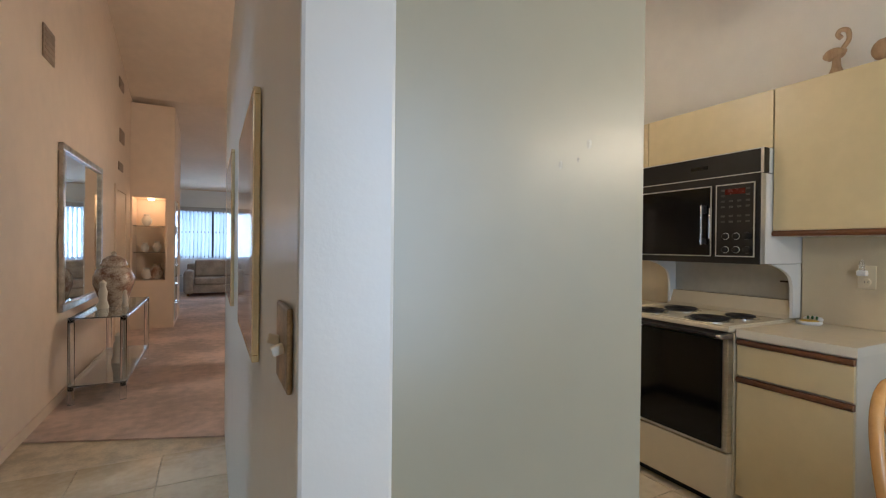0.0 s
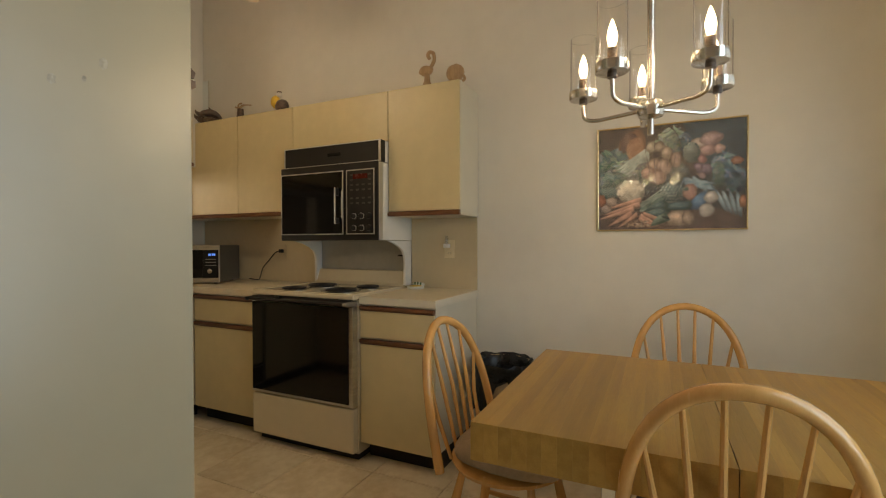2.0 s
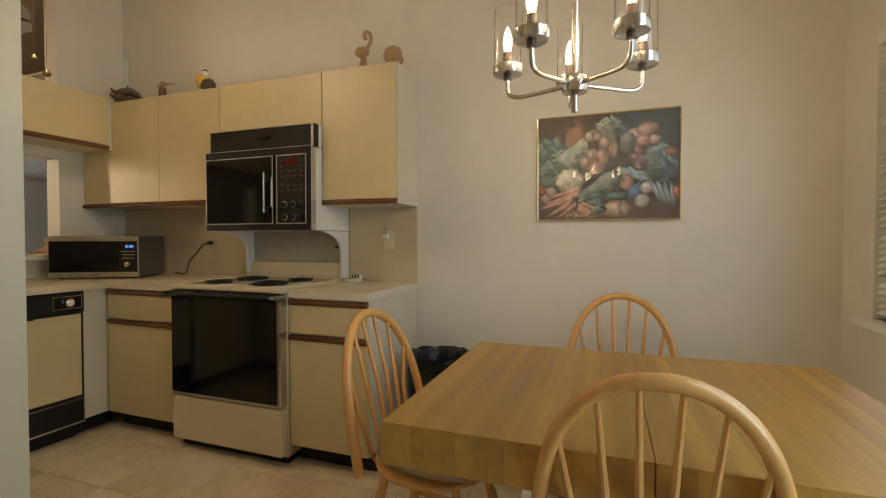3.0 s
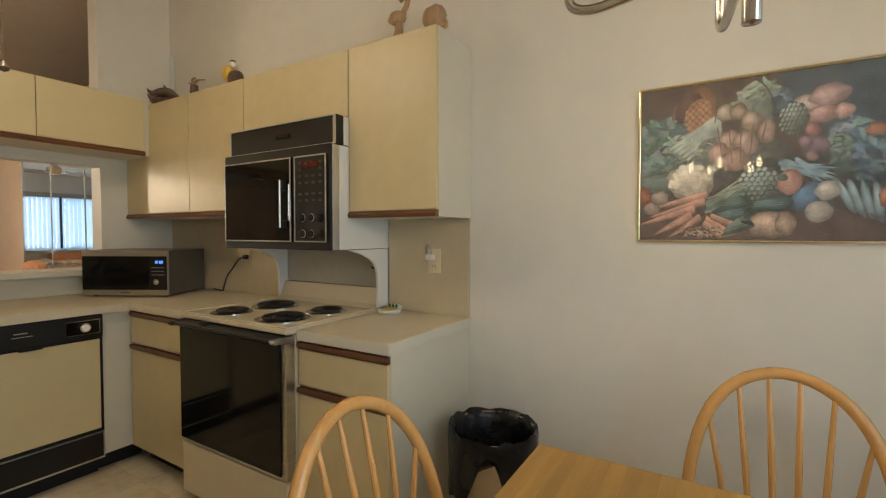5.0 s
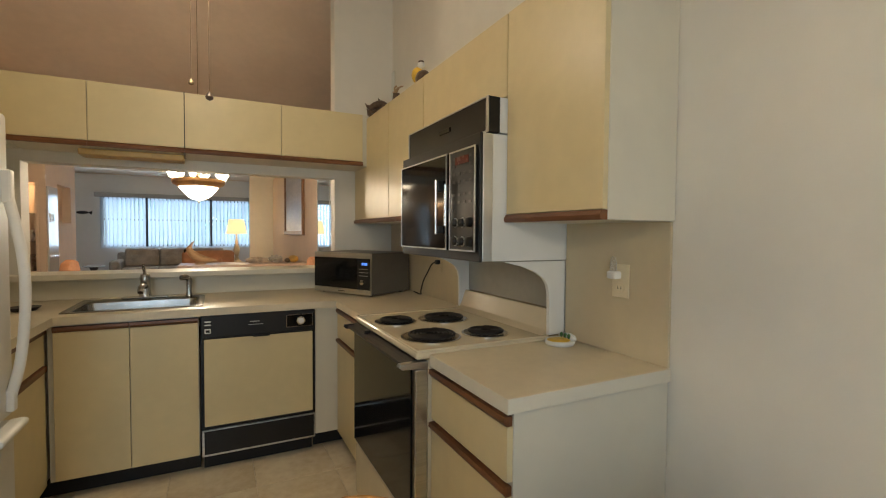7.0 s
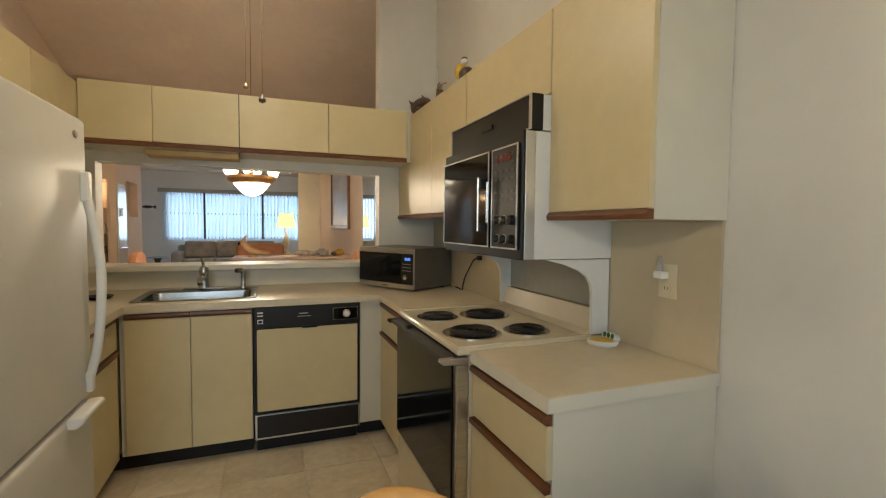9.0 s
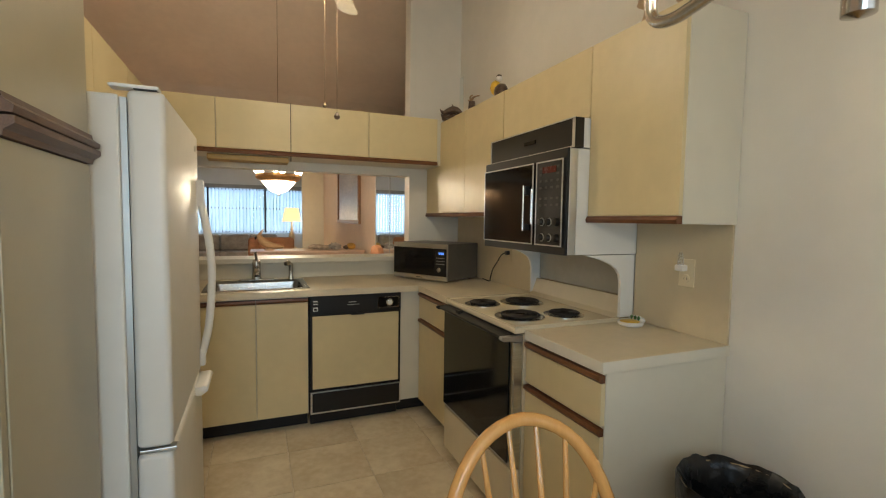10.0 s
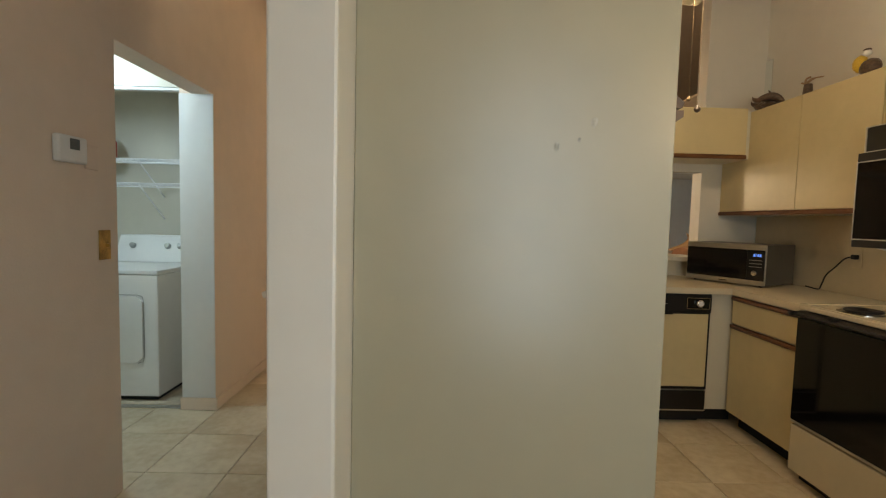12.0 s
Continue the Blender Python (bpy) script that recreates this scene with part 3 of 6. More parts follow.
for j in range(3):
    for i in range(2):
        part("knob",
             revolve([(0.0001, -0.020), (0.011, -0.019), (0.014 + 0.003 * (j == 0), -0.016), (0.017 + 0.003 * (j == 0), 0)], (MX - 0.010, 1.402 + 0.056 * j, 1.372 - 0.072 * i), 20, "x"), black_plastic, pn, "black knob", smooth=True)
        part("knob_ring", revolve([(0.0185, 0.0), (0.0185, -0.003), (0.0165, -0.004), (0.0165, 0.0)], (MX - 0.0102, 1.402 + 0.056 * j, 1.372 - 0.072 * i), 20, "x"), steel_trim, pn, "thin silver ring", smooth=True)
hx = 2.578
part("hood_body", box(hx + 0.05, EAST - 0.004, RY0 + 0.002, RY1 - 0.002, 1.700, 1.828), white_enamel, t, "white vent hood side")
hd = part("hood_front", box(hx, hx + 0.05, RY0, RY1, 1.699, 1.829, 0.003), black_plastic, t, "black vent hood front")
bm = box(hx - 0.004, hx + 0.001, RY0, RY1, 1.699, 1.705)
box(hx - 0.004, hx + 0.001, RY0, RY1, 1.824, 1.829, bm=bm)
box(hx - 0.004, hx + 0.001, RY0, RY0 + 0.014, 1.705, 1.824, bm=bm)
box(hx - 0.004, hx + 0.001, RY1 - 0.008, RY1, 1.705, 1.824, bm=bm)
part("hood_border", bm, steel_trim, hd, "silver border")
part("hood_grip", box(hx - 0.007, hx + 0.001, 1.645, 1.745, 1.755, 1.775, 0.003), black_glass, hd)
for ya, yb in ((RY0, RY0 + 0.016), (RY1 - 0.016, RY1)):
    pts = [(2.656, 1.224), (2.74, 1.205), (2.80, 1.182), (2.838, 1.158), (2.858, 1.128), (2.866, 1.09), (2.868, 0.931), (2.944, 0.931), (2.944, 1.224)]
    part("side_flange", prism(pts, "y", ya, yb), white_enamel, t, "white curved side bracket down to the cooktop")
part("back_panel", box(2.925, 2.944, RY0 + 0.017, RY1 - 0.017, 1.027, 1.226), grey_enamel, t, "grey steel splash panel")
part("badge", box(2.922, 2.926, 1.40, 1.44, 1.120, 1.130), black_plastic, t, "small maker's badge drawn as a bar")

t = thing("dishwasher", (1.915, 3.0, 0), "almond built-in dishwasher with black control strip", "dishwasher")
X0, X1, DY = 1.612, 2.222, 2.722
part("body", box(X0, X1, DY + 0.02, SINK - 0.01, 0.09, CT - 0.043), black_plastic, t)
part("control_panel", box(X0 + 0.002, X1 - 0.002, DY - 0.016, DY + 0.02, 0.748, 0.871, 0.004), black_plastic, t, "black control panel with dial")
cp = t.children[-1]
part("dial_frame", box(2.055, 2.205, DY - 0.019, DY - 0.015, 0.775, 0.848, 0.001), black_glass, cp)
bm = box(2.055, 2.205, DY - 0.021, DY - 0.017, 0.775, 0.778)
box(2.055, 2.205, DY - 0.021, DY - 0.017, 0.845, 0.848, bm=bm)
box(2.055, 2.058, DY - 0.021, DY - 0.017, 0.778, 0.845, bm=bm)
box(2.202, 2.205, DY - 0.021, DY - 0.017, 0.778, 0.845, bm=bm)
part("dial_border", bm, chrome, cp)
part("dial", revolve([(0.0001, -0.024), (0.018, -0.023), (0.024, -0.018), (0.026, 0)], (2.135, DY - 0.018, 0.812), 28, "y"), chrome, cp, "silver timer dial", smooth=True)
part("dial_face", revolve([(0.0001, -0.002), (0.016, -0.0015), (0.017, 0)], (2.135, DY - 0.0418, 0.812), 24, "y"), white_plastic, cp)
for a, c, e, g in ((1.632, 1.662, 0.835, 0.842), (1.632, 1.662, 0.818, 0.824), (1.632, 1.662, 0.775, 0.800)):
    part("button", box(a, c, DY - 0.019, DY - 0.015, e, g, 0.001), white_plastic, cp)
part("button_slot", box(1.637, 1.657, DY - 0.0205, DY - 0.0185, 0.780, 0.794), black_plastic, cp)
part("maker_mark", box(1.86, 1.91, DY - 0.0175, DY - 0.0155, 0.822, 0.827), grey_enamel, cp, "small grey maker's mark drawn as bars")
part("maker_mark", box(1.85, 1.93, DY - 0.0175, DY - 0.0155, 0.806, 0.809), grey_enamel, cp)
part("latch", box(1.875, 1.965, DY - 0.026, DY - 0.004, 0.737, 0.750, 0.003), black_plastic, t)
part("edge_frame", box(X0 + 0.001, X1 - 0.001, DY - 0.002, DY + 0.018, 0.24, 0.745), black_plastic, t, "dark edge trim")
part("door_panel", box(X0 + 0.016, X1 - 0.016, DY - 0.010, DY - 0.003, 0.258, 0.740, 0.003), laminate, t, "almond door panel")
part("kick_frame", box(X0 + 0.002, X1 - 0.002, DY - 0.008, DY + 0.018, 0.092, 0.236, 0.002), brushed, t, "silver framed kick panel")
part("kick_panel", box(X0 + 0.014, X1 - 0.010, DY - 0.012, DY - 0.0085, 0.104, 0.232, 0.001), black_plastic, t, "black kick panel")
part("base_foot", box(X0 + 0.01, X1 - 0.01, DY + 0.06, DY + 0.10, 0.001, 0.089), black_kick, t)

t = thing("refrigerator", (0.7, 1.6, 0), "white bottom-freezer refrigerator with curved handles", "refrigerator")
GY0, GY1, GX = 1.222, 1.985, 1.066
part("body", box(0.33, 0.955, GY0, GY1, 0.03, 1.705, 0.006), fridge_enamel, t)
part("plinth", box(0.36, 0.93, GY0 + 0.01, GY1 - 0.01, 0.001, 0.029), black_kick, t)
part("gasket", box(0.956, 0.972, GY0 + 0.012, GY1 - 0.012, 0.06, 1.70), grey_enamel, t, "grey door gasket")
dr = part("fresh_door", box(0.973, GX, GY0, GY1, 0.700, 1.722, 0.018, 4), fridge_enamel, t, "white textured upper door", smooth=True)
fz = part("freezer_door", box(0.973, GX, GY0, GY1, 0.055, 0.684, 0.018, 4), fridge_enamel, t, "white freezer drawer", smooth=True)
part("hinge_cap", box(0.93, 1.05, GY0 + 0.004, GY0 + 0.055, 1.7255, 1.736, 0.005), white_plastic, t)
part("hinge_shade", box(0.99, 1.046, GY0 + 0.006, GY0 + 0.045, 1.7222, 1.7252), black_plastic, t)
part("hinge", box(0.98, 1.075, GY0 + 0.004, GY0 + 0.04, 0.6865, 0.697, 0.002), brushed, t, "steel middle hinge")
hp = curve([(GX - 0.004, GY1 - 0.055, 1.50), (GX + 0.018, GY1 - 0.055, 1.42), (GX + 0.046, GY1 - 0.05, 1.24), (GX + 0.050, GY1 - 0.05, 1.08), (GX + 0.036, GY1 - 0.053, 0.90), (GX + 0.010, GY1 - 0.055, 0.78), (GX - 0.004, GY1 - 0.055, 0.74)], 6)
part("handle", tube(hp, 0.016, 10, flat=1.0), white_plastic, dr, "white bowed handle", smooth=True)
part("handle_mount", box(GX - 0.003, GX + 0.028, GY1 - 0.072, GY1 - 0.038, 1.42, 1.53, 0.007), white_plastic, dr)
part("handle_mount", box(GX - 0.003, GX + 0.022, GY1 - 0.072, GY1 - 0.038, 0.725, 0.80, 0.007), white_plastic, dr)
part("handle", prism([(GX - 0.004, 0.690), (GX - 0.004, 0.655), (GX + 0.020, 0.652), (GX + 0.045, 0.670), (GX + 0.047, 0.686), (GX + 0.034, 0.693)], "y", GY1 - 0.24, GY1 - 0.025, 0.006), white_plastic, fz, "white drawer handle", smooth=True)
bd = revolve([(0.0001, 0.004), (0.010, 0.0035), (0.013, 0)], (0, 0, 0), 24, "x")
bmesh.ops.scale(bd, vec=(1, 1.9, 1), verts=bd.verts)
bmesh.ops.translate(bd, vec=(GX, GY1 - 0.10, 1.655), verts=bd.verts)
part("badge", bd, brushed, dr, "oval silver badge")

# counter microwave
t = thing("microwave", (2.6, 3.0, CT), "steel and black countertop microwave set across the corner", "microwave")
WD, DPH, HT = 0.53, 0.40, 0.283
body = box(-WD / 2, WD / 2, 0.012, DPH, 0.012, HT, 0.004)
dark_steel = mat("dark_painted_steel", (0.16, 0.155, 0.145), 0.38, 0.5, noise_scale=4, vary=0.05)


def put(bm):
    """Turns the microwave across the corner and sets it on the worktop."""
    bm.transform(pose(2.443, 2.965, CT, 0, 0, -60))
    return bm


part("case", put(body), dark_steel, t, "dark grey case")
part("front", put(box(-WD / 2, WD / 2, 0.0, 0.012, 0.010, HT, 0.003)), brushed, t, "steel front frame")
part("door_glass", put(box(-WD / 2 + 0.006, WD / 2 - 0.115, -0.006, -0.0005, 0.045, HT - 0.035, 0.002)), black_glass, t, "black door glass")
part("control_panel", put(box(WD / 2 - 0.114, WD / 2 - 0.006, -0.006, -0.0005, 0.045, HT - 0.035, 0.002)), black_plastic, t, "black control panel")
cp = t.children[-1]
part("dial", put(revolve([(0.0001, -0.018), (0.017, -0.017), (0.020, 0)], (WD / 2 - 0.060, -0.006, 0.095), 24, "y")), chrome, cp, "silver dial", smooth=True)
blue = mat("blue_clock_digits", (0.05, 0.1, 0.3), 0.4, glow=(0.10, 0.28, 1.0), strength=1.3)
for k, (u, w) in enumerate(((0.074, 0.010), (0.061, 0.004), (0.050, 0.010), (0.037, 0.010))):
    part("clock_digit", put(box(WD / 2 - u, WD / 2 - u + w, -0.0075, -0.0062, 0.205, 0.222)), blue, cp, "glowing blue clock digit")
for k in range(3):
    part("key_row", put(box(WD / 2 - 0.098, WD / 2 - 0.020, -0.0072, -0.0062, 0.178 - 0.022 * k, 0.182 - 0.022 * k)), grey_enamel, cp)
part("maker_mark", put(box(-0.03, 0.03, -0.0012, -0.0002, 0.024, 0.029)), black_plastic, t, "maker's mark drawn as a bar")
for u in (-0.22, 0.22):
    for v in (0.05, 0.35):
        part("foot", put(revolve([(0.012, 0.0005), (0.014, 0.012)], (u, v, 0), 12)), black_plastic, t)
cord_pts = curve([(2.90, 2.80, 0.930), (2.915, 2.72, 0.922), (2.90, 2.68, 0.95), (2.91, 2.66, 1.02), (2.91, 2.60, 1.075), (2.915, 2.54, 1.135), (2.935, 2.50, 1.150)], 8)
t = thing("power_cord", (2.9, 2.7, CT), "black power cord plugged into the backsplash outlet", "cord")
part("cord", tube(cord_pts, 0.0045, 8), black_plastic, t, smooth=True)
part("plug", box(2.914, 2.940, 2.472, 2.505, 1.136, 1.164, 0.005), black_plastic, t)
t = thing("outlet", (2.945, 2.49, 1.14), "beige double wall outlet above the worktop", "outlet")
part("plate", box(2.9405, 2.9455, 2.455, 2.525, 1.085, 1.20, 0.002), splash_lam, t)
t = thing("outlet", (2.945, 1.065, 1.17), "beige wall outlet with a plugged night light", "outlet")
pl = part("plate", box(2.9405, 2.9455, 1.030, 1.102, 1.113, 1.228, 0.002), mat("ivory_plastic", (0.76, 0.66, 0.46), 0.4, noise_scale=5, vary=0.03), t)
part("socket", revolve([(0.0001, -0.003), (0.017, -0.003), (0.018, 0)], (2.9405, 1.066, 1.147), 20, "x"), MATS["ivory_plastic"], pl)
for u in (-0.007, 0.006):
    part("slot", box(2.9368, 2.9378, 1.066 + u, 1.068 + u, 1.142, 1.152), black_plastic, pl)
t = thing("night_light", (2.93, 1.075, 1.19), "small white plug-in night light with clear shade", "night light")
part("base", box(2.905, 2.939, 1.058, 1.096, 1.178, 1.204, 0.005), white_plastic, t)
part("bulb_cover", revolve([(0.012, 0), (0.011, 0.03), (0.007, 0.048), (0.0001, 0.052)], (2.918, 1.077, 1.2042), 16), mat("clear_plastic", (0.9, 0.9, 0.88), 0.08, trans=0.85), t, smooth=True)

# sink
t = thing("sink", (1.3, 3.03, 0.75), "stainless steel single-bowl sink set in the worktop", "sink")
SX0, SX1, SY0, SY1 = 0.985, 1.625, 2.79, 3.285
bm = bmesh.new()
rings = []
for inset, z, rad in ((0.0, 0.9150, 0.02), (0.004, 0.9195, 0.02), (0.030, 0.9185, 0.035), (0.038, 0.912, 0.045), (0.055, 0.78, 0.06), (0.085, 0.762, 0.06)):
    yb = SY1 - (0.075 if inset > 0.02 else 0) - inset
    ring = []
    for cx, cy, a0 in ((SX1 - inset - rad, yb - rad, 0), (SX0 + inset + rad, yb - rad, 90), (SX0 + inset + rad, SY0 + inset + rad, 180), (SX1 - inset - rad, SY0 + inset + rad, 270)):
        for k in range(6):
            a = radians(a0 + 18 * k)
            ring.append(bm.verts.new((cx + rad * math.cos(a), cy + rad * math.sin(a), z)))
    rings.append(ring)
for a, c in zip(rings, rings[1:]):
    for k in range(24):
        bm.faces.new((a[k], a[(k + 1) % 24], c[(k + 1) % 24], c[k]))
bm.faces.new(rings[-1])
bmesh.ops.recalc_face_normals(bm, faces=bm.faces)
bmesh.ops.solidify(bm, geom=bm.faces[:], thickness=0.0015)
part("bowl", bm, mat("sink_steel", (0.36, 0.35, 0.33), 0.24, 1.0, noise_scale=6, vary=0.1), t, "brushed steel bowl and rim", smooth=True)
part("drain", revolve([(0.045, 0.7625), (0.04, 0.766), (0.012, 0.764), (0.0001, 0.764)], (1.3, 3.0, 0), 24), chrome, t, "chrome drain", smooth=True)
faucet_metal = mat("worn_chrome", (0.50, 0.48, 0.44), 0.22, 1.0, noise_scale=6, vary=0.08)
t = thing("faucet", (1.30, 3.25, 0.92), "chrome single-lever kitchen faucet", "faucet")
part("base_plate", box(1.18, 1.42, 3.225, 3.275, 0.9200, 0.930, 0.004), faucet_metal, t)
part("column", revolve([(0.034, 0.930), (0.030, 0.96), (0.027, 1.02), (0.031, 1.04), (0.024, 1.065), (0.0001, 1.07)], (1.30, 3.25, 0), 24), faucet_metal, t, smooth=True)
part("spout", tube(curve([(1.30, 3.24, 0.99), (1.30, 3.17, 1.005), (1.30, 3.08, 1.0), (1.30, 3.05, 0.975)], 6), [0.017] * 18 + [0.015], 10), faucet_metal, t, smooth=True)
part("lever", tube(curve([(1.30, 3.25, 1.06), (1.298, 3.235, 1.09), (1.295, 3.215, 1.125)], 5), 0.010, 8), faucet_metal, t, smooth=True)
t = thing("sprayer", (1.535, 3.25, 0.92), "chrome side sprayer beside the faucet", "sprayer")
part("stem", revolve([(0.020, 0.9200), (0.018, 0.935), (0.015, 0.95), (0.016, 1.0), (0.018, 1.03), (0.0001, 1.04)], (1.535, 3.25, 0), 18), faucet_metal, t, smooth=True)
part("head", tube([(1.535, 3.25, 1.03), (1.515, 3.225, 1.042), (1.495, 3.205, 1.040)], [0.015, 0.019, 0.016], 12), faucet_metal, t, smooth=True)

t = thing("spoon_rest", (2.857, 1.27, CT), "small white dish painted with a yellow lemon", "dish")
part("dish", revolve([(0.0001, 0.0012), (0.050, 0.0012), (0.056, 0.010), (0.055, 0.019), (0.050, 0.020), (0.0001, 0.016)], (2.85, 1.265, CT), 26), white_enamel, t, smooth=True)
part("lemon", blob((2.842, 1.262, CT + 0.020), (0.044, 0.042, 0.007), 0.1, sub=2), mat("lemon_glaze", (0.80, 0.50, 0.05), 0.3, noise_scale=30, vary=0.1), t, smooth=True)
part("blossom", blob((2.886, 1.262, CT + 0.026), (0.014, 0.046, 0.016), 0.2, 4, sub=3), white_enamel, t, "raised white blossom edge", smooth=True)
for k in range(3):
    part("leaf", blob((2.872, 1.240 + 0.020 * k, CT + 0.034), (0.008, 0.006, 0.011), sub=1), mat("leaf_glaze", (0.05, 0.14, 0.04), 0.35, noise_scale=30, vary=0.2), t)

# ---- ornaments on the cabinets ----
ornament = wood("carved_wood", (0.46, 0.31, 0.17), (0.34, 0.21, 0.11), 2.0, "z", 0.4)
dark_carving = wood("dark_carved_wood", (0.14, 0.09, 0.06), (0.07, 0.045, 0.03), 2.0, "x", 0.3)
TOP = 2.1385
t = thing("flamingo_figurine", (2.80, 1.153, TOP), "carved brown flamingo figurine on the cabinet top", "figurine", "carved animals")
part("figure", join(join(tube(curve([(2.80, 1.125, TOP + 0.145), (2.80, 1.10, TOP + 0.185), (2.80, 1.105, TOP + 0.235), (2.80, 1.135, TOP + 0.250), (2.80, 1.150, TOP + 0.230), (2.80, 1.135, TOP + 0.205)][::-1], 6)[::-1], [0.013] * 31, 8),
     blob((2.80, 1.165, TOP + 0.125), (0.030, 0.055, 0.034), 0.2, 3)), revolve([(0.036, 0.0005), (0.034, 0.02), (0.022, 0.05), (0.018, 0.11)], (2.80, 1.155, TOP), 14)), ornament, t, smooth=True)
t = thing("shell_figurine", (2.80, 0.96, TOP), "carved pale nautilus shell ornament", "figurine", "carved animals")
part("figure", join(blob((2.80, 0.965, TOP + 0.062), (0.03, 0.056, 0.052), 0.15, 4), tube(curve([(2.80, 0.92, TOP + 0.05), (2.80, 0.905, TOP + 0.02), (2.80, 0.93, TOP + 0.008), (2.80, 1.0, TOP + 0.008)], 5), 0.009, 8)), ornament, t, smooth=True)
t = thing("bird_figurine", (2.80, 2.37, TOP), "yellow-breasted carved bird figurine", "figurine", "carved animals")
part("body", blob((2.80, 2.35, TOP + 0.045), (0.04, 0.055, 0.046), 0.1, 3), dark_carving, t, smooth=True)
part("breast", blob((2.79, 2.40, TOP + 0.075), (0.034, 0.034, 0.046), 0.15, 3), mat("yellow_paint", (0.75, 0.48, 0.06), 0.35, noise_scale=12, vary=0.1), t, smooth=True)
part("head", blob((2.80, 2.375, TOP + 0.128), (0.020, 0.022, 0.018)), white_plastic, t, smooth=True)
part("crest", blob((2.80, 2.375, TOP + 0.145), (0.017, 0.020, 0.008), sub=2), dark_carving, t, smooth=True)
t = thing("hummingbird_figurine", (2.80, 2.76, TOP), "carved bird with spread wings on a stump", "figurine", "carved animals")
part("stump", revolve([(0.030, 0.0005), (0.026, 0.03), (0.022, 0.075), (0.0001, 0.08)], (2.80, 2.775, TOP), 12), dark_carving, t)
part("wings", join(tube(curve([(2.80, 2.83, TOP + 0.098), (2.80, 2.79, TOP + 0.085), (2.80, 2.74, TOP + 0.10), (2.80, 2.66, TOP + 0.090)], 6), [0.004] + [0.010] * 12 + [0.007] * 5 + [0.003], 8, flat=0.6),
     tube(curve([(2.80, 2.80, TOP + 0.09), (2.79, 2.78, TOP + 0.108), (2.79, 2.75, TOP + 0.112)], 5), 0.006, 8)), ornament, t, smooth=True)
t = thing("dolphin_figurine", (2.78, 3.12, TOP), "dark carved dolphin riding a wave", "figurine", "carved animals")
AX = Vector((0.50, -0.50, 0))
C0 = Vector((2.79, 3.12, TOP))
part("wave", join(blob(C0 + AX * 0.02 + Vector((0, 0, 0.024)), (0.06, 0.06, 0.024), 0.35, 3), blob(C0 - AX * 0.055 + Vector((0, 0, 0.03)), (0.04, 0.04, 0.030), 0.4, 4)), dark_carving, t, smooth=True)
for off, up in ((0.0, 0.0), (0.035, -0.022)):
    spine = [C0 + AX * (u - off * 0.6) + Vector((off, off, z + up)) for u, z in ((-0.125, 0.085), (-0.085, 0.070), (-0.035, 0.082), (0.02, 0.090), (0.07, 0.078), (0.11, 0.055), (0.135, 0.043))]
    girth = [0.004 + 0.022 * math.sin(math.pi * min(1, (k + 1.5) / 31)) ** 0.8 for k in range(31)]
    part("dolphin", tube(curve(spine, 5), girth, 10), dark_carving, t, smooth=True)
    tip = spine[0]
    part("tail_fluke", join(tube([tip, tip + Vector((0.016, 0.016, 0.010))], [0.007, 0.003], 8), tube([tip, tip + Vector((-0.016, -0.016, 0.010))], [0.007, 0.003], 8)), dark_carving, t, smooth=True)
    part("fin", tube([spine[3] + Vector((0, 0, 0.012)), spine[3] - AX * 0.02 + Vector((0, 0, 0.042))], [0.012, 0.002], 8), dark_carving, t, smooth=True)

for ob in list(scene.objects):
    if ob.get("group") == "carved animals":
        ob.location.y -= 0.031 * (ob.location.y + 0.18)
        ob.location.x -= 0.075
        if ob.name.startswith("flamingo"):
            ob.scale = (0.85, 0.85, 0.85)

# ---- kitchen ceiling fan ----
fan_mat = mat("cream_fan_blade", (0.74, 0.66, 0.48), 0.4, noise_scale=5, vary=0.05)
lit_glass = mat("lit_frosted_glass", (0.9, 0.86, 0.78), 0.4, glow=(1.0, 0.86, 0.62), strength=9.0)


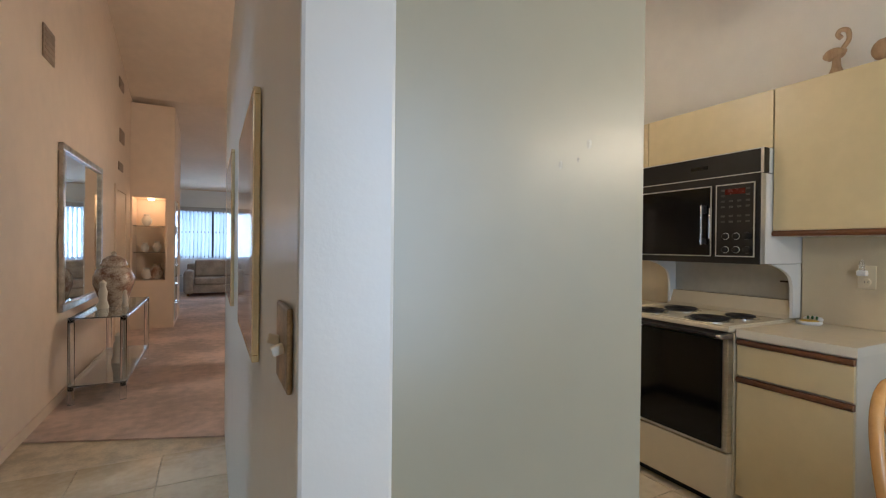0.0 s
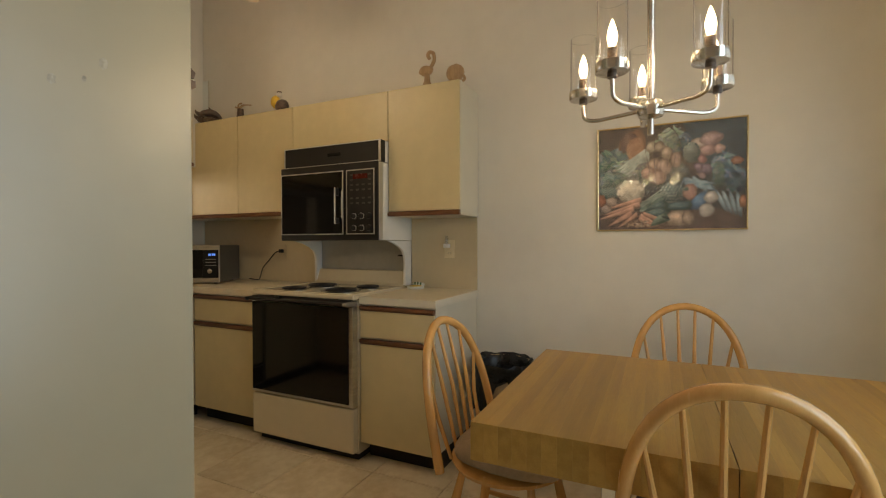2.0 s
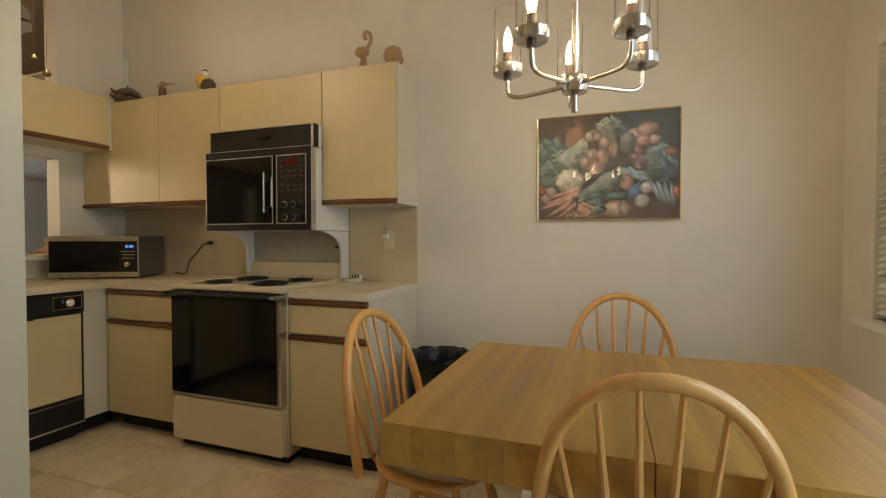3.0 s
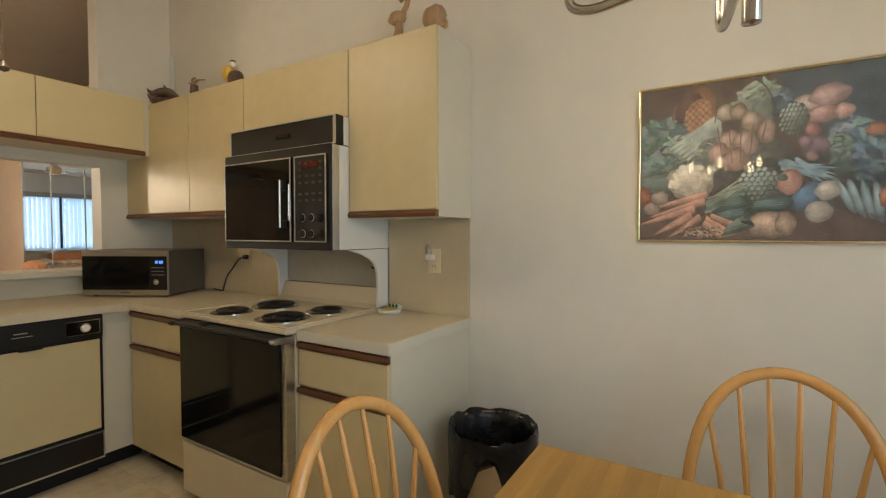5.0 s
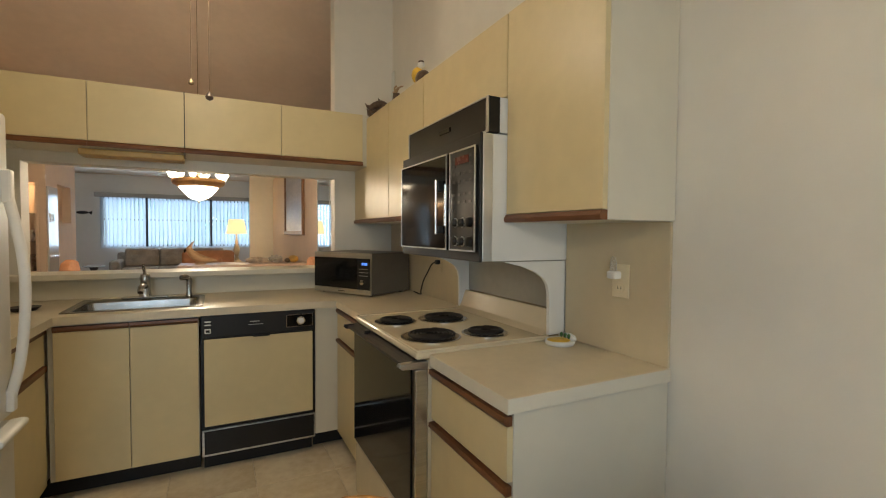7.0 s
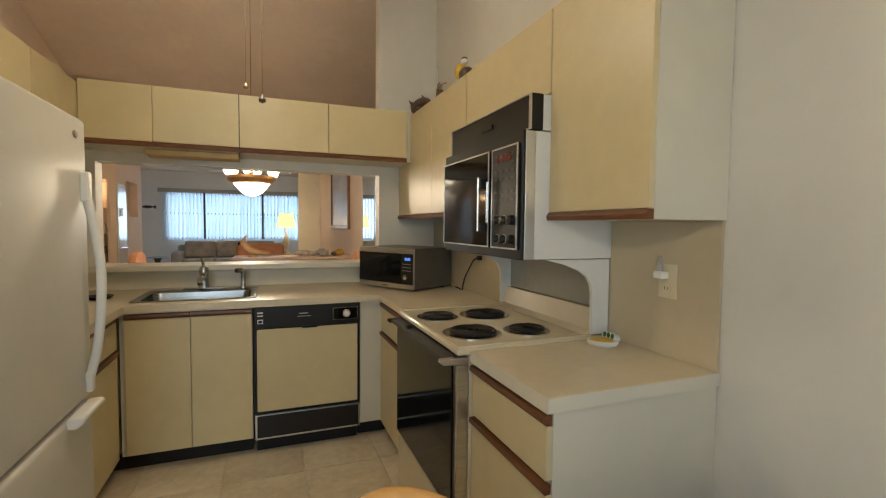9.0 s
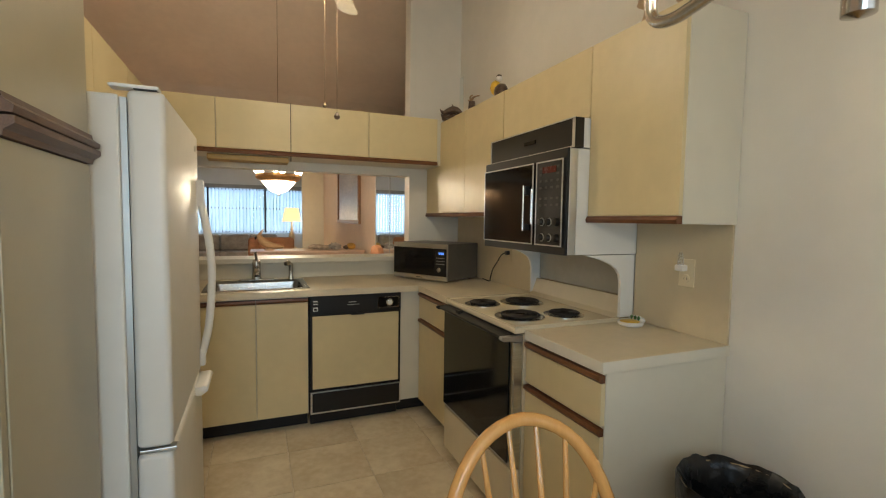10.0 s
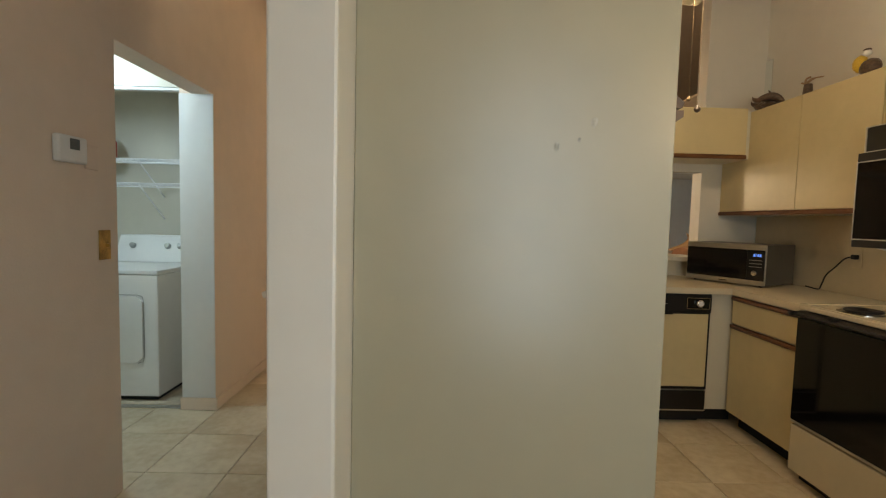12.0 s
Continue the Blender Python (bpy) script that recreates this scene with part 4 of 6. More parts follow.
def ceiling_fan(x, y, z, top, label, angle, lit):
    t = thing("ceiling_fan", (x, y, z), label, "ceiling fan")
    part("rod", revolve([(0.012, z + 0.22), (0.012, top - 0.05), (0.06, top - 0.04), (0.065, top - 0.004)], (x, y, 0), 16), brass, t)
    part("motor", revolve([(0.03, z + 0.02), (0.10, z + 0.03), (0.125, z + 0.08), (0.12, z + 0.15), (0.06, z + 0.20), (0.012, z + 0.22)], (x, y, 0), 28), fan_mat, t, smooth=True)
    for k in range(5):
        a = angle + 72 * k
        bm = prism([(0.19, -0.045), (0.49, -0.060), (0.535, -0.045), (0.55, 0.0), (0.535, 0.045), (0.49, 0.060), (0.19, 0.045)], "z", 0, 0.007, 0.002)
        bm.transform(pose(x, y, z + 0.085, 0, 0, a) @ pose(0, 0, 0, 12, 0, 0))
        part("blade", bm, fan_mat, t)
        bm = box(0.10, 0.24, -0.018, 0.018, -0.006, -0.001)
        bm.transform(pose(x, y, z + 0.085, 0, 0, a) @ pose(0, 0, 0, 12, 0, 0))
        part("blade_arm", bm, brass, t)
    if lit:
        bm = revolve([(0.03, 0.02), (0.10, 0.0), (0.125, -0.035), (0.115, -0.07), (0.09, -0.10), (0.0001, -0.115)], (0, 0, 0), 40)
        for v in bm.verts:
            r = math.hypot(v.co.x, v.co.y)
            if r > 0.05:
                k = 1 + 0.07 * math.cos(8 * math.atan2(v.co.y, v.co.x))
                v.co.x, v.co.y = v.co.x * k, v.co.y * k
        bmesh.ops.scale(bm, verts=bm.verts, vec=(0.78, 0.78, 0.7))
        bmesh.ops.translate(bm, verts=bm.verts, vec=(x, y, z + 0.095))
        part("glass_shade", bm, lit_glass, t, "glowing scalloped glass shade", smooth=True).visible_shadow = False
    return t


t = ceiling_fan(1.60, 1.93, 2.465, slope(1.93), "cream kitchen ceiling fan with lit scalloped shade", 67, True)
dark_chain = mat("tarnished_brass", (0.30, 0.22, 0.13), 0.45, 0.8, noise_scale=8, vary=0.1)
for (x, y, z0, m, s) in ((1.612, 2.0, 1.915, dark_chain, 0.011), (1.675, 2.035, 1.877, dark_carving, 0.016)):
    c = part("pull_chain", tube([(x, y, z0), (x, y, 2.515)], 0.0011, 6), dark_chain, t, "thin pull chain")
    part("chain_knob", revolve([(0.0001, -s), (s * 0.8, -s * 0.6), (s, 0), (s * 0.6, s * 0.7), (0.002, s * 1.4)], (x, y, z0), 14), m, c, smooth=True)

# ---- breakfast corner ----
stave = wood("butcher_block_stave", (0.475, 0.268, 0.062), (0.38, 0.205, 0.044), 1.0, "x", 0.34, 0.0, 0.15)
TX0, TX1, TY0, TY1, TZ0, TZ1 = 1.358, 2.236, -0.872, 0.290, 0.655, 0.752
t = thing("breakfast_table", (1.8, -0.29, 0), "butcher-block wooden table with steel legs", "table")
tp = part("tabletop", box(TX0 + 0.012, TX1 - 0.012, TY0 + 0.012, TY1 - 0.012, TZ0, TZ1 - 0.006), stave, t, "thick glued stave tabletop with a leaf seam")
n = 32
for k in range(n):
    w = (TY1 - TY0) / n
    y0 = TY0 + w * k
    gap = 0.0012 if k in (15, 16) else 0.0
    part("stave", box(TX0, TX1, y0 + (gap if k == 16 else 0.0), y0 + w - (gap if k == 15 else 0.0), TZ0 - 0.001, TZ1, 0.0004, 1), stave, tp)
for x in (1.50, 2.09):
    for y in (-0.55, -0.035):
        part("leg", box(x - 0.022, x + 0.022, y - 0.022, y + 0.022, 0.001, TZ0 - 0.003, 0.004), chrome, t, "square polished steel leg")

beech = wood("honey_wood", (0.68, 0.37, 0.125), (0.61, 0.32, 0.102), 1.0, "z", 0.24, 0.4)
cushion_tan = mat("tan_cushion_cloth", (0.42, 0.30, 0.19), 0.9, noise_scale=9, vary=0.08, bump=0.4, bump_scale=260)
cushion_brown = mat("brown_cushion_cloth", (0.11, 0.07, 0.045), 0.9, noise_scale=9, vary=0.1, bump=0.4, bump_scale=260)


def windsor(cushion, label, rise=0.463, wide=1.02):
    """A bow-back chair; its seat's middle at the origin, its back towards -x."""
    t = thing("windsor_chair", (0, 0, 0), label, "chair", "chairs round the breakfast table")
    bm = revolve([(0.0001, 0.425), (0.17, 0.425), (0.205, 0.433), (0.212, 0.447), (0.20, 0.456), (0.0001, 0.450)], (0, 0, 0), 36)
    for v in bm.verts:
        v.co.x *= 0.97
    part("seat", bm, beech, t, "turned wooden seat", smooth=True)
    cb = blob((0, 0, 0), (1, 1, 1))
    for v in cb.verts:
        p = [math.copysign(abs(c) ** e, c) for c, e in zip(v.co, (0.62, 0.62, 0.75))]
        dip = 0.016 * max(0.0, 1 - p[0] ** 2 - p[1] ** 2) if p[2] > 0 else 0.0
        v.co = Vector((0.035 + 0.205 * p[0], 0.205 * p[1], 0.495 + 0.042 * p[2] - dip + 0.006 * noise.noise(v.co * 2.5)))
    part("cushion", cb, cushion, t, "padded seat cushion", smooth=True)
    pts = []
    for k in range(29):
        a = math.pi * k / 28
        y = wide * 0.222 * math.cos(a) * (1 + 0.16 * math.sin(a) ** 2)
        h = math.sin(a) ** 0.82
        pts.append((-0.155 - 0.10 * h - 0.03 * (1 - abs(math.cos(a))), y, 0.445 + rise * h))
    part("bow", tube(pts, 0.0162, 12), beech, t, "bent wooden bow", smooth=True)
    for k in range(6):
        u = -0.135 + 0.054 * k
        a = math.acos(max(-1, min(1, u * 1.32 / 0.235)))
        h = math.sin(a) ** 0.82
        part("spindle", tube([(-0.170, u * 0.9, 0.447), (-0.215, u * 1.1, 0.447 + 0.5 * rise * h), (-0.155 - 0.10 * h - 0.03 * (1 - abs(math.cos(a))), u * 1.32, 0.440 + rise * h)], [0.0065, 0.0085, 0.006], 8), beech, t, smooth=True)
    feet = []
    for sx in (-1, 1):
        for sy in (-1, 1):
            p0, p1 = Vector((sx * 0.12, sy * 0.12, 0.43)), Vector((sx * 0.20 - 0.01, sy * 0.19, 0.001))
            part("leg", tube([p0, p0.lerp(p1, 0.25), p0.lerp(p1, 0.5), p0.lerp(p1, 0.75), p1], [0.012, 0.016, 0.019, 0.016, 0.011], 10), beech, t, smooth=True)
    for sy in (-1, 1):
        part("stretcher", tube([(-0.165, sy * 0.158, 0.20), (0.0, sy * 0.158, 0.20), (0.155, sy * 0.158, 0.20)], [0.008, 0.012, 0.008], 8), beech, t, smooth=True)
    part("stretcher", tube([(0, -0.158, 0.20), (0, 0.0, 0.20), (0, 0.158, 0.20)], [0.008, 0.012, 0.008], 8), beech, t, smooth=True)
    return t


a = windsor(cushion_tan, "honey-coloured bow-back wooden chair with tan cushion")
b = windsor(cushion_brown, "honey-coloured bow-back wooden chair with dark brown cushion", 0.485, 1.03)
c = windsor(cushion_brown, "honey-coloured bow-back wooden chair with dark brown cushion beside the wall", 0.467, 1.04)
a.matrix_basis = pose(1.846, 0.335, 0, 0, 0, -95)
b.matrix_basis = pose(1.565, -0.292, 0, 0, 0, 0)
c.matrix_basis = pose(2.39, -0.264, 0, 0, 0, 180)

# trash can
bag = mat("black_bin_liner", (0.012, 0.012, 0.012), 0.26, noise_scale=9, vary=0.2, bump=0.6, bump_scale=22)
BINX, BINY = 2.672, 0.628
t = thing("trash_can", (BINX, BINY, 0), "tan waste bin lined with a black plastic bag", "bin")
part("bin", revolve([(0.130, 0.001), (0.135, 0.02), (0.165, 0.560), (0.160, 0.560), (0.130, 0.03), (0.0001, 0.03)], (BINX, BINY, 0), 32), mat("tan_bin_plastic", (0.46, 0.34, 0.19), 0.45, noise_scale=5, vary=0.05), t, "tan plastic bin", smooth=True)
bm = revolve([(0.166, 0.33), (0.168, 0.37), (0.168, 0.41), (0.169, 0.45), (0.170, 0.49), (0.171, 0.53), (0.171, 0.560), (0.168, 0.572), (0.161, 0.568), (0.153, 0.54), (0.147, 0.48), (0.138, 0.40), (0.120, 0.33), (0.085, 0.28), (0.0001, 0.26)], (0, 0, 0), 72)
for v in bm.verts:
    ang = math.atan2(v.co.y, v.co.x)
    u = (ang + 2.62 + math.pi) % (2 * math.pi) - math.pi
    lift = math.exp(-(u / (0.22 if u > 0 else 0.55)) ** 2)
    k = 1 + 0.05 * abs(noise.noise(Vector((3.5 * math.cos(ang), 3.5 * math.sin(ang), v.co.z * 5)))) * (1 if v.co.length > 0.2 else 0.3) + 0.004 * (1 + math.sin(13 * ang + 9 * v.co.z))
    r = math.hypot(v.co.x, v.co.y)
    if r < 0.160:
        k = 1 - 0.10 * abs(noise.noise(Vector((5 * math.cos(ang), 5 * math.sin(ang), v.co.z * 3)))) - 0.02
    elif v.co.z < 0.55:
        v.co.z = 0.55 - (0.55 - v.co.z) * (1 - 0.85 * lift + 0.25 * noise.noise(Vector((2 * math.cos(ang), 2 * math.sin(ang), 1.0))))
    v.co.x, v.co.y, v.co.z = v.co.x * k, v.co.y * k, v.co.z + 0.012 * noise.noise(Vector((4 * math.cos(ang), 4 * math.sin(ang), 5.0)))
    v.co += Vector((BINX, BINY, 0.0))
part("bag", bm, bag, t, "crumpled black plastic bag over the rim", smooth=True)

# chandelier
t = thing("chandelier", (1.605, -0.123, 1.49), "five-arm satin nickel chandelier with clear glass cylinders", "chandelier")
CX, CY = 1.605, -0.123
part("hub", revolve([(0.0001, 1.494), (0.008, 1.496), (0.008, 1.537), (0.030, 1.544), (0.033, 1.552), (0.033, 1.577), (0.028, 1.584), (0.011, 1.588)], (CX, CY, 0), 28), nickel, t, smooth=True)
part("stem", revolve([(0.0095, 1.588), (0.0095, 1.882), (0.012, 1.887), (0.012, 1.897), (0.004, 1.912)], (CX, CY, 0), 16), nickel, t, smooth=True)
zz, k = 1.917, 0
ct = slope(CY) + 0.004
while zz < ct - 0.05:
    r = [(CX + (0.009 * math.cos(q) if k % 2 else 0), CY + (0 if k % 2 else 0.009 * math.cos(q)), zz + 0.019 * math.sin(q)) for q in [2 * math.pi * i / 12 for i in range(12)]]
    part("chain_link", tube(r, 0.0024, 6, closed=True), nickel, t)
    zz, k = zz + 0.033, k + 1
part("canopy", revolve([(0.062, ct - 0.006), (0.06, ct - 0.03), (0.012, ct - 0.045)], (CX, CY, 0), 24), nickel, t, smooth=True)
clear = mat("clear_glass", (1, 1, 1), 0.0, trans=1.0, ior=1.450)
filament = mat("candle_bulb_glow", (1.0, 0.9, 0.7), 0.3, glow=(1.0, 0.76, 0.42), strength=60.0)
for k in range(5):
    a = radians(8.4 + 72 * k)
    u = Vector((math.cos(a), math.sin(a), 0))
    base = Vector((CX, CY, 0))
    R = 0.178
    pts = curve([base + u * 0.03 + Vector((0, 0, 1.562)), base + u * 0.10 + Vector((0, 0, 1.557)), base + u * (R - 0.03) + Vector((0, 0, 1.555)), base + u * (R - 0.004) + Vector((0, 0, 1.567)), base + u * R + Vector((0, 0, 1.597)), base + u * R + Vector((0, 0, 1.620))], 5)
    arm = part("arm", tube(pts, 0.0055, 10), nickel, t, smooth=True)
    q = base + u * R
    part("cup", revolve([(0.010, 1.616), (0.037, 1.619), (0.039, 1.622), (0.039, 1.642), (0.0365, 1.642), (0.036, 1.628), (0.0001, 1.628)], (q.x, q.y, 0), 32), nickel, arm, "flat round metal cup", smooth=True)
    part("candle_sleeve", revolve([(0.0115, 1.6065), (0.0115, 1.677), (0.009, 1.679), (0.0001, 1.679)], (q.x, q.y, 0), 16), dark_carving, arm, "dark candle sleeve", smooth=True)
    gl = part("glass_shade", revolve([(0.0355, 1.629), (0.0355, 1.790), (0.0337, 1.790), (0.0337, 1.629)], (q.x, q.y, 0), 32), clear, arm, "clear glass cylinder", smooth=True)
    gl.visible_shadow = False
    bu = part("bulb", revolve([(0.0055, 1.680), (0.011, 1.694), (0.0125, 1.706), (0.009, 1.724), (0.004, 1.740), (0.0001, 1.748)], (q.x, q.y, 0), 16), filament, arm, "lit flame-shaped bulb", smooth=True)
    bu.visible_shadow = False
    lamp("chandelier_bulb_light", "POINT", pose(q.x, q.y, 1.708), 1.85, (1.0, 0.85, 0.64), 0.012)
t.location.z -= 0.004

# breakfast window
t = thing("window_1", (2.02, SOUTH, 0.86), "white-framed window behind half-open horizontal blinds", "window", kind="structure")
WA, WB, WLO, WHI = 1.35, 2.70, 0.86, 1.98
for n_, dims in (("window_sill", (WA - 0.03, WB + 0.03, SOUTH - 0.12, SOUTH + 0.06, WLO - 0.03, WLO)), ("window_frame", (WA, WA + 0.05, SOUTH - 0.11, SOUTH - 0.05, WLO, WHI)), ("window_frame", (WB - 0.05, WB, SOUTH - 0.11, SOUTH - 0.05, WLO, WHI)),
                 ("window_frame", (WA + 0.05, WB - 0.05, SOUTH - 0.11, SOUTH - 0.05, WHI - 0.05, WHI)), ("window_frame", (WA + 0.05, WB - 0.05, SOUTH - 0.11, SOUTH - 0.05, WLO, WLO + 0.05)), ("headrail", (WA + 0.01, WB - 0.01, SOUTH - 0.04, SOUTH + 0.01, WHI - 0.05, WHI - 0.005))):
    part(n_, box(*dims, 0.004), white_plastic, t)
g = part("pane", box(WA + 0.05, WB - 0.05, SOUTH - 0.085, SOUTH - 0.08, WLO + 0.05, WHI - 0.05), clear, t)
g.visible_shadow = False
for k in range(40):
    z = WLO + 0.03 + 0.0262 * k
    bm = box(WA + 0.015, WB - 0.015, -0.0125, 0.0125, -0.0008, 0.0008)
    bm.transform(pose(0, SOUTH - 0.012, z, -35, 0, 0))
    part("slat", bm, white_plastic, t)

# picture of vegetables
t = thing("still_life_picture", (EAST, -0.19, 1.27), "framed still-life print of vegetables and a basket behind glass", "picture")
PY0, PY1, PZ0, PZ1 = -0.545, 0.162, 1.273, 1.834
PXF = EAST - 0.022
for dims in ((PXF, EAST - 0.002, PY0, PY1, PZ1 - 0.008, PZ1), (PXF, EAST - 0.002, PY0, PY1, PZ0, PZ0 + 0.008), (PXF, EAST - 0.002, PY0, PY0 + 0.008, PZ0 + 0.008, PZ1 - 0.008), (PXF, EAST - 0.002, PY1 - 0.008, PY1, PZ0 + 0.008, PZ1 - 0.008)):
    part("frame", box(*dims, 0.002), brass, t, "thin polished brass frame")
BX = EAST - 0.010
pr = part("print", box(BX, EAST - 0.003, PY0 + 0.008, PY1 - 0.008, PZ0 + 0.008, PZ1 - 0.008), mat("print_ground", (0.115, 0.095, 0.088), 0.6, noise_scale=5, second=(0.055, 0.068, 0.075)), t, "printed dark ground")
layer = [0]


def paint(color, outline, name="printed_shape", shade=True):
    """A flat printed shape; outline in parts of the picture's width and height, from its top left."""
    layer[0] += 1
    base = color
    if shade and len(outline) > 15:
        color = tuple(0.62 * c for c in color)
    # tone mixed a little towards grey: painted haze of reflections on the glass
    color = tuple(round(0.93 * c + 0.07 * g_, 3) for c, g_ in zip(color, (0.17, 0.155, 0.14)))
    x = BX - 0.0004 - 0.0000072 * layer[0]
    bm = bmesh.new()
    W_, H_ = PY1 - PY0 - 0.02, PZ1 - PZ0 - 0.02
    vs = [bm.verts.new((x, PY1 - 0.010 - min(1, max(0, u)) * W_, PZ1 - 0.010 - min(1, max(0, v)) * H_)) for u, v in outline]
    bm.faces.new(vs)
    key_ = "print_%02d_%02d_%02d" % tuple(int(99 * c) for c in color)
    part(name, bm, mat(key_, color, 0.55, noise_scale=26, vary=0.16), pr)
    if shade and len(outline) > 15:
        cu, cv = (sum(p[i] for p in outline) / len(outline) for i in (0, 1))
        du, dv = (max(abs(p[i] - c) for p in outline) for i, c in ((0, cu), (1, cv)))
        for dark, size, su, sv in ((1.0, 0.78, -0.10, -0.16), (1.35, 0.46, -0.18, -0.28)):
            tone = tuple(min(0.7, round(c * dark, 2)) for c in base)
            paint(tone, [(cu + (u - cu) * size + su * du, cv + (v - cv) * size + sv * dv) for u, v in outline], name, False)


def oval(u, v, a, b_, tilt=0.0, wob=0.0, n=22, seed=0.0):
    out = []
    for k in range(n):
        q = 2 * math.pi * k / n
        r = 1 + wob * noise.noise(Vector((2 * math.cos(q) + seed, 2 * math.sin(q), seed)))
        x, y = a * r * math.cos(q), b_ * r * math.sin(q)
        c_, s_ = math.cos(radians(tilt)), math.sin(radians(tilt))
        out.append((u + x * c_ - y * s_, v + (x * s_ + y * c_)))
    return out



def taper(u0, v0, u1, v1, w0, w1, n=9):
    """A tapered root from its thick end to its tip."""
    du, dv = u1 - u0, (v1 - v0) * 0.79
    d = math.hypot(du, dv)
    nu, nv = -dv / d, du / d / 0.79
    side = [(k / n, w0 * (1 - k / n) ** 0.7 + w1) for k in range(n + 1)]
    up = [(u0 + (u1 - u0) * q + nu * w, v0 + (v1 - v0) * q + nv * w) for q, w in side]
    dn = [(u0 + (u1 - u0) * q - nu * w, v0 + (v1 - v0) * q - nv * w) for q, w in side]
    return up + dn[::-1]


def round_fruit(c, u, v, a_, b_, tilt=0.0, wob=0.1, seed=0.0, steps=5):
    """Rounded printed shape, lighter in steps towards its upper left."""
    for k in range(steps):
        q = k / (steps - 1)
        tone = tuple(min(0.75, x * (0.50 + 0.62 * q)) for x in c)
        paint(tone, oval(u - 0.22 * a_ * q, v - 0.26 * b_ * q, a_ * (1 - 0.72 * q), b_ * (1 - 0.72 * q), tilt, wob + 0.12, 22, seed + u * 7), shade=False)


def leaves(cs, u, v, a_, b_, n, size, seed):
    """A ruffled head of leaves: many small overlapping shapes, lighter above."""
    r_ = random.Random(seed)
    paint(tuple(0.45 * x for x in cs[0]), oval(u, v, a_, b_, 0, 0.35, 24, seed), shade=False)
    for k in range(n):
        q, r = 6.283 * r_.random(), math.sqrt(r_.random())
        du, dv = a_ * r * math.cos(q), b_ * r * math.sin(q)
        lit = 0.85 - 0.40 * dv / b_ - 0.20 * du / a_
        paint(tuple(min(0.6, x * lit * r_.uniform(0.72, 1.0)) for x in r_.choice(cs)), oval(u + du, v + dv, size * r_.uniform(0.8, 1.5), size * r_.uniform(0.25, 0.7), r_.uniform(-80, 80), 0.6, 11, k), shade=False)


rnd = random.Random(5)
paint((0.10, 0.075, 0.065), [(0, 0), (0.62, 0), (0.72, 0.5), (0, 0.5)])
paint((0.07, 0.10, 0.125), [(0.60, 0), (1, 0), (1, 0.45), (0.72, 0.4)])
paint((0.125, 0.085, 0.075), [(0, 0.84), (1, 0.82), (1, 1), (0, 1)])
for k in range(14):
    paint((0.17, 0.12, 0.105), [(0.45, 0.83 + 0.013 * k), (1, 0.825 + 0.013 * k), (1, 0.828 + 0.013 * k), (0.45, 0.834 + 0.013 * k)])
# basket on its side
round_fruit((0.46, 0.25, 0.15), 0.245, 0.19, 0.095, 0.175, 8, 0.04)
paint((0.12, 0.075, 0.06), oval(0.225, 0.16, 0.066, 0.12, 8))
paint((0.40, 0.22, 0.13), oval(0.265, 0.205, 0.062, 0.115, 8, 0.03), shade=False)
for k in range(9):
    for m_ in range(8):
        if ((m_ - 3.5) / 4.2) ** 2 + ((k - 4) / 5) ** 2 < 1:
            paint(((0.50, 0.30, 0.18), (0.31, 0.17, 0.10))[(k + m_) % 2], oval(0.265 + 0.0145 * (m_ - 3.5), 0.205 + 0.022 * (k - 4), 0.008, 0.008, 8, 0, 8), shade=False)
SAGE = ((0.36, 0.42, 0.36), (0.28, 0.36, 0.32), (0.44, 0.48, 0.42))
DEEP = ((0.14, 0.22, 0.20), (0.19, 0.27, 0.24), (0.10, 0.17, 0.17), (0.25, 0.32, 0.28))
COLD = ((0.12, 0.20, 0.26), (0.18, 0.27, 0.33), (0.08, 0.14, 0.19), (0.24, 0.33, 0.38))
leaves(SAGE, 0.52, 0.15, 0.085, 0.125, 70, 0.024, 1)
leaves(COLD, 0.61, 0.17, 0.04, 0.09, 26, 0.020, 2)
leaves(DEEP, 0.10, 0.34, 0.12, 0.13, 90, 0.030, 3)
leaves(SAGE, 0.19, 0.40, 0.07, 0.09, 40, 0.022, 4)
leaves(DEEP, 0.10, 0.52, 0.11, 0.10, 60, 0.028, 5)
for k in range(6):
    paint(tuple(c * (1.2 - 0.08 * k) for c in (0.40, 0.45, 0.40)), taper(0.36, 0.22 + 0.02 * k, 0.14 + 0.02 * k, 0.40 + 0.02 * k, 0.012, 0.006), shade=False)
round_fruit((0.17, 0.23, 0.21), 0.085, 0.62, 0.095, 0.070, -6)
leaves(((0.20, 0.24, 0.21), (0.30, 0.31, 0.27), (0.14, 0.17, 0.16)), 0.33, 0.46, 0.07, 0.10, 44, 0.022, 6)
leaves(((0.16, 0.17, 0.16), (0.10, 0.12, 0.12)), 0.50, 0.47, 0.14, 0.13, 50, 0.026, 7)
# wire bowl of apples and pears
for u, v, a_, b_, c_ in ((0.385, 0.20, 0.045, 0.055, (0.46, 0.40, 0.31)), (0.44, 0.20, 0.04, 0.05, (0.42, 0.33, 0.26)), (0.40, 0.39, 0.055, 0.075, (0.52, 0.37, 0.29)), (0.47, 0.40, 0.055, 0.08, (0.50, 0.36, 0.30)),
                         (0.36, 0.45, 0.05, 0.065, (0.50, 0.32, 0.25)), (0.43, 0.50, 0.06, 0.07, (0.46, 0.31, 0.25)), (0.49, 0.27, 0.040, 0.065, (0.52, 0.40, 0.32)), (0.55, 0.34, 0.035, 0.075, (0.46, 0.33, 0.28))):
    round_fruit(c_, u, v, a_, b_, 0, 0.08, u)
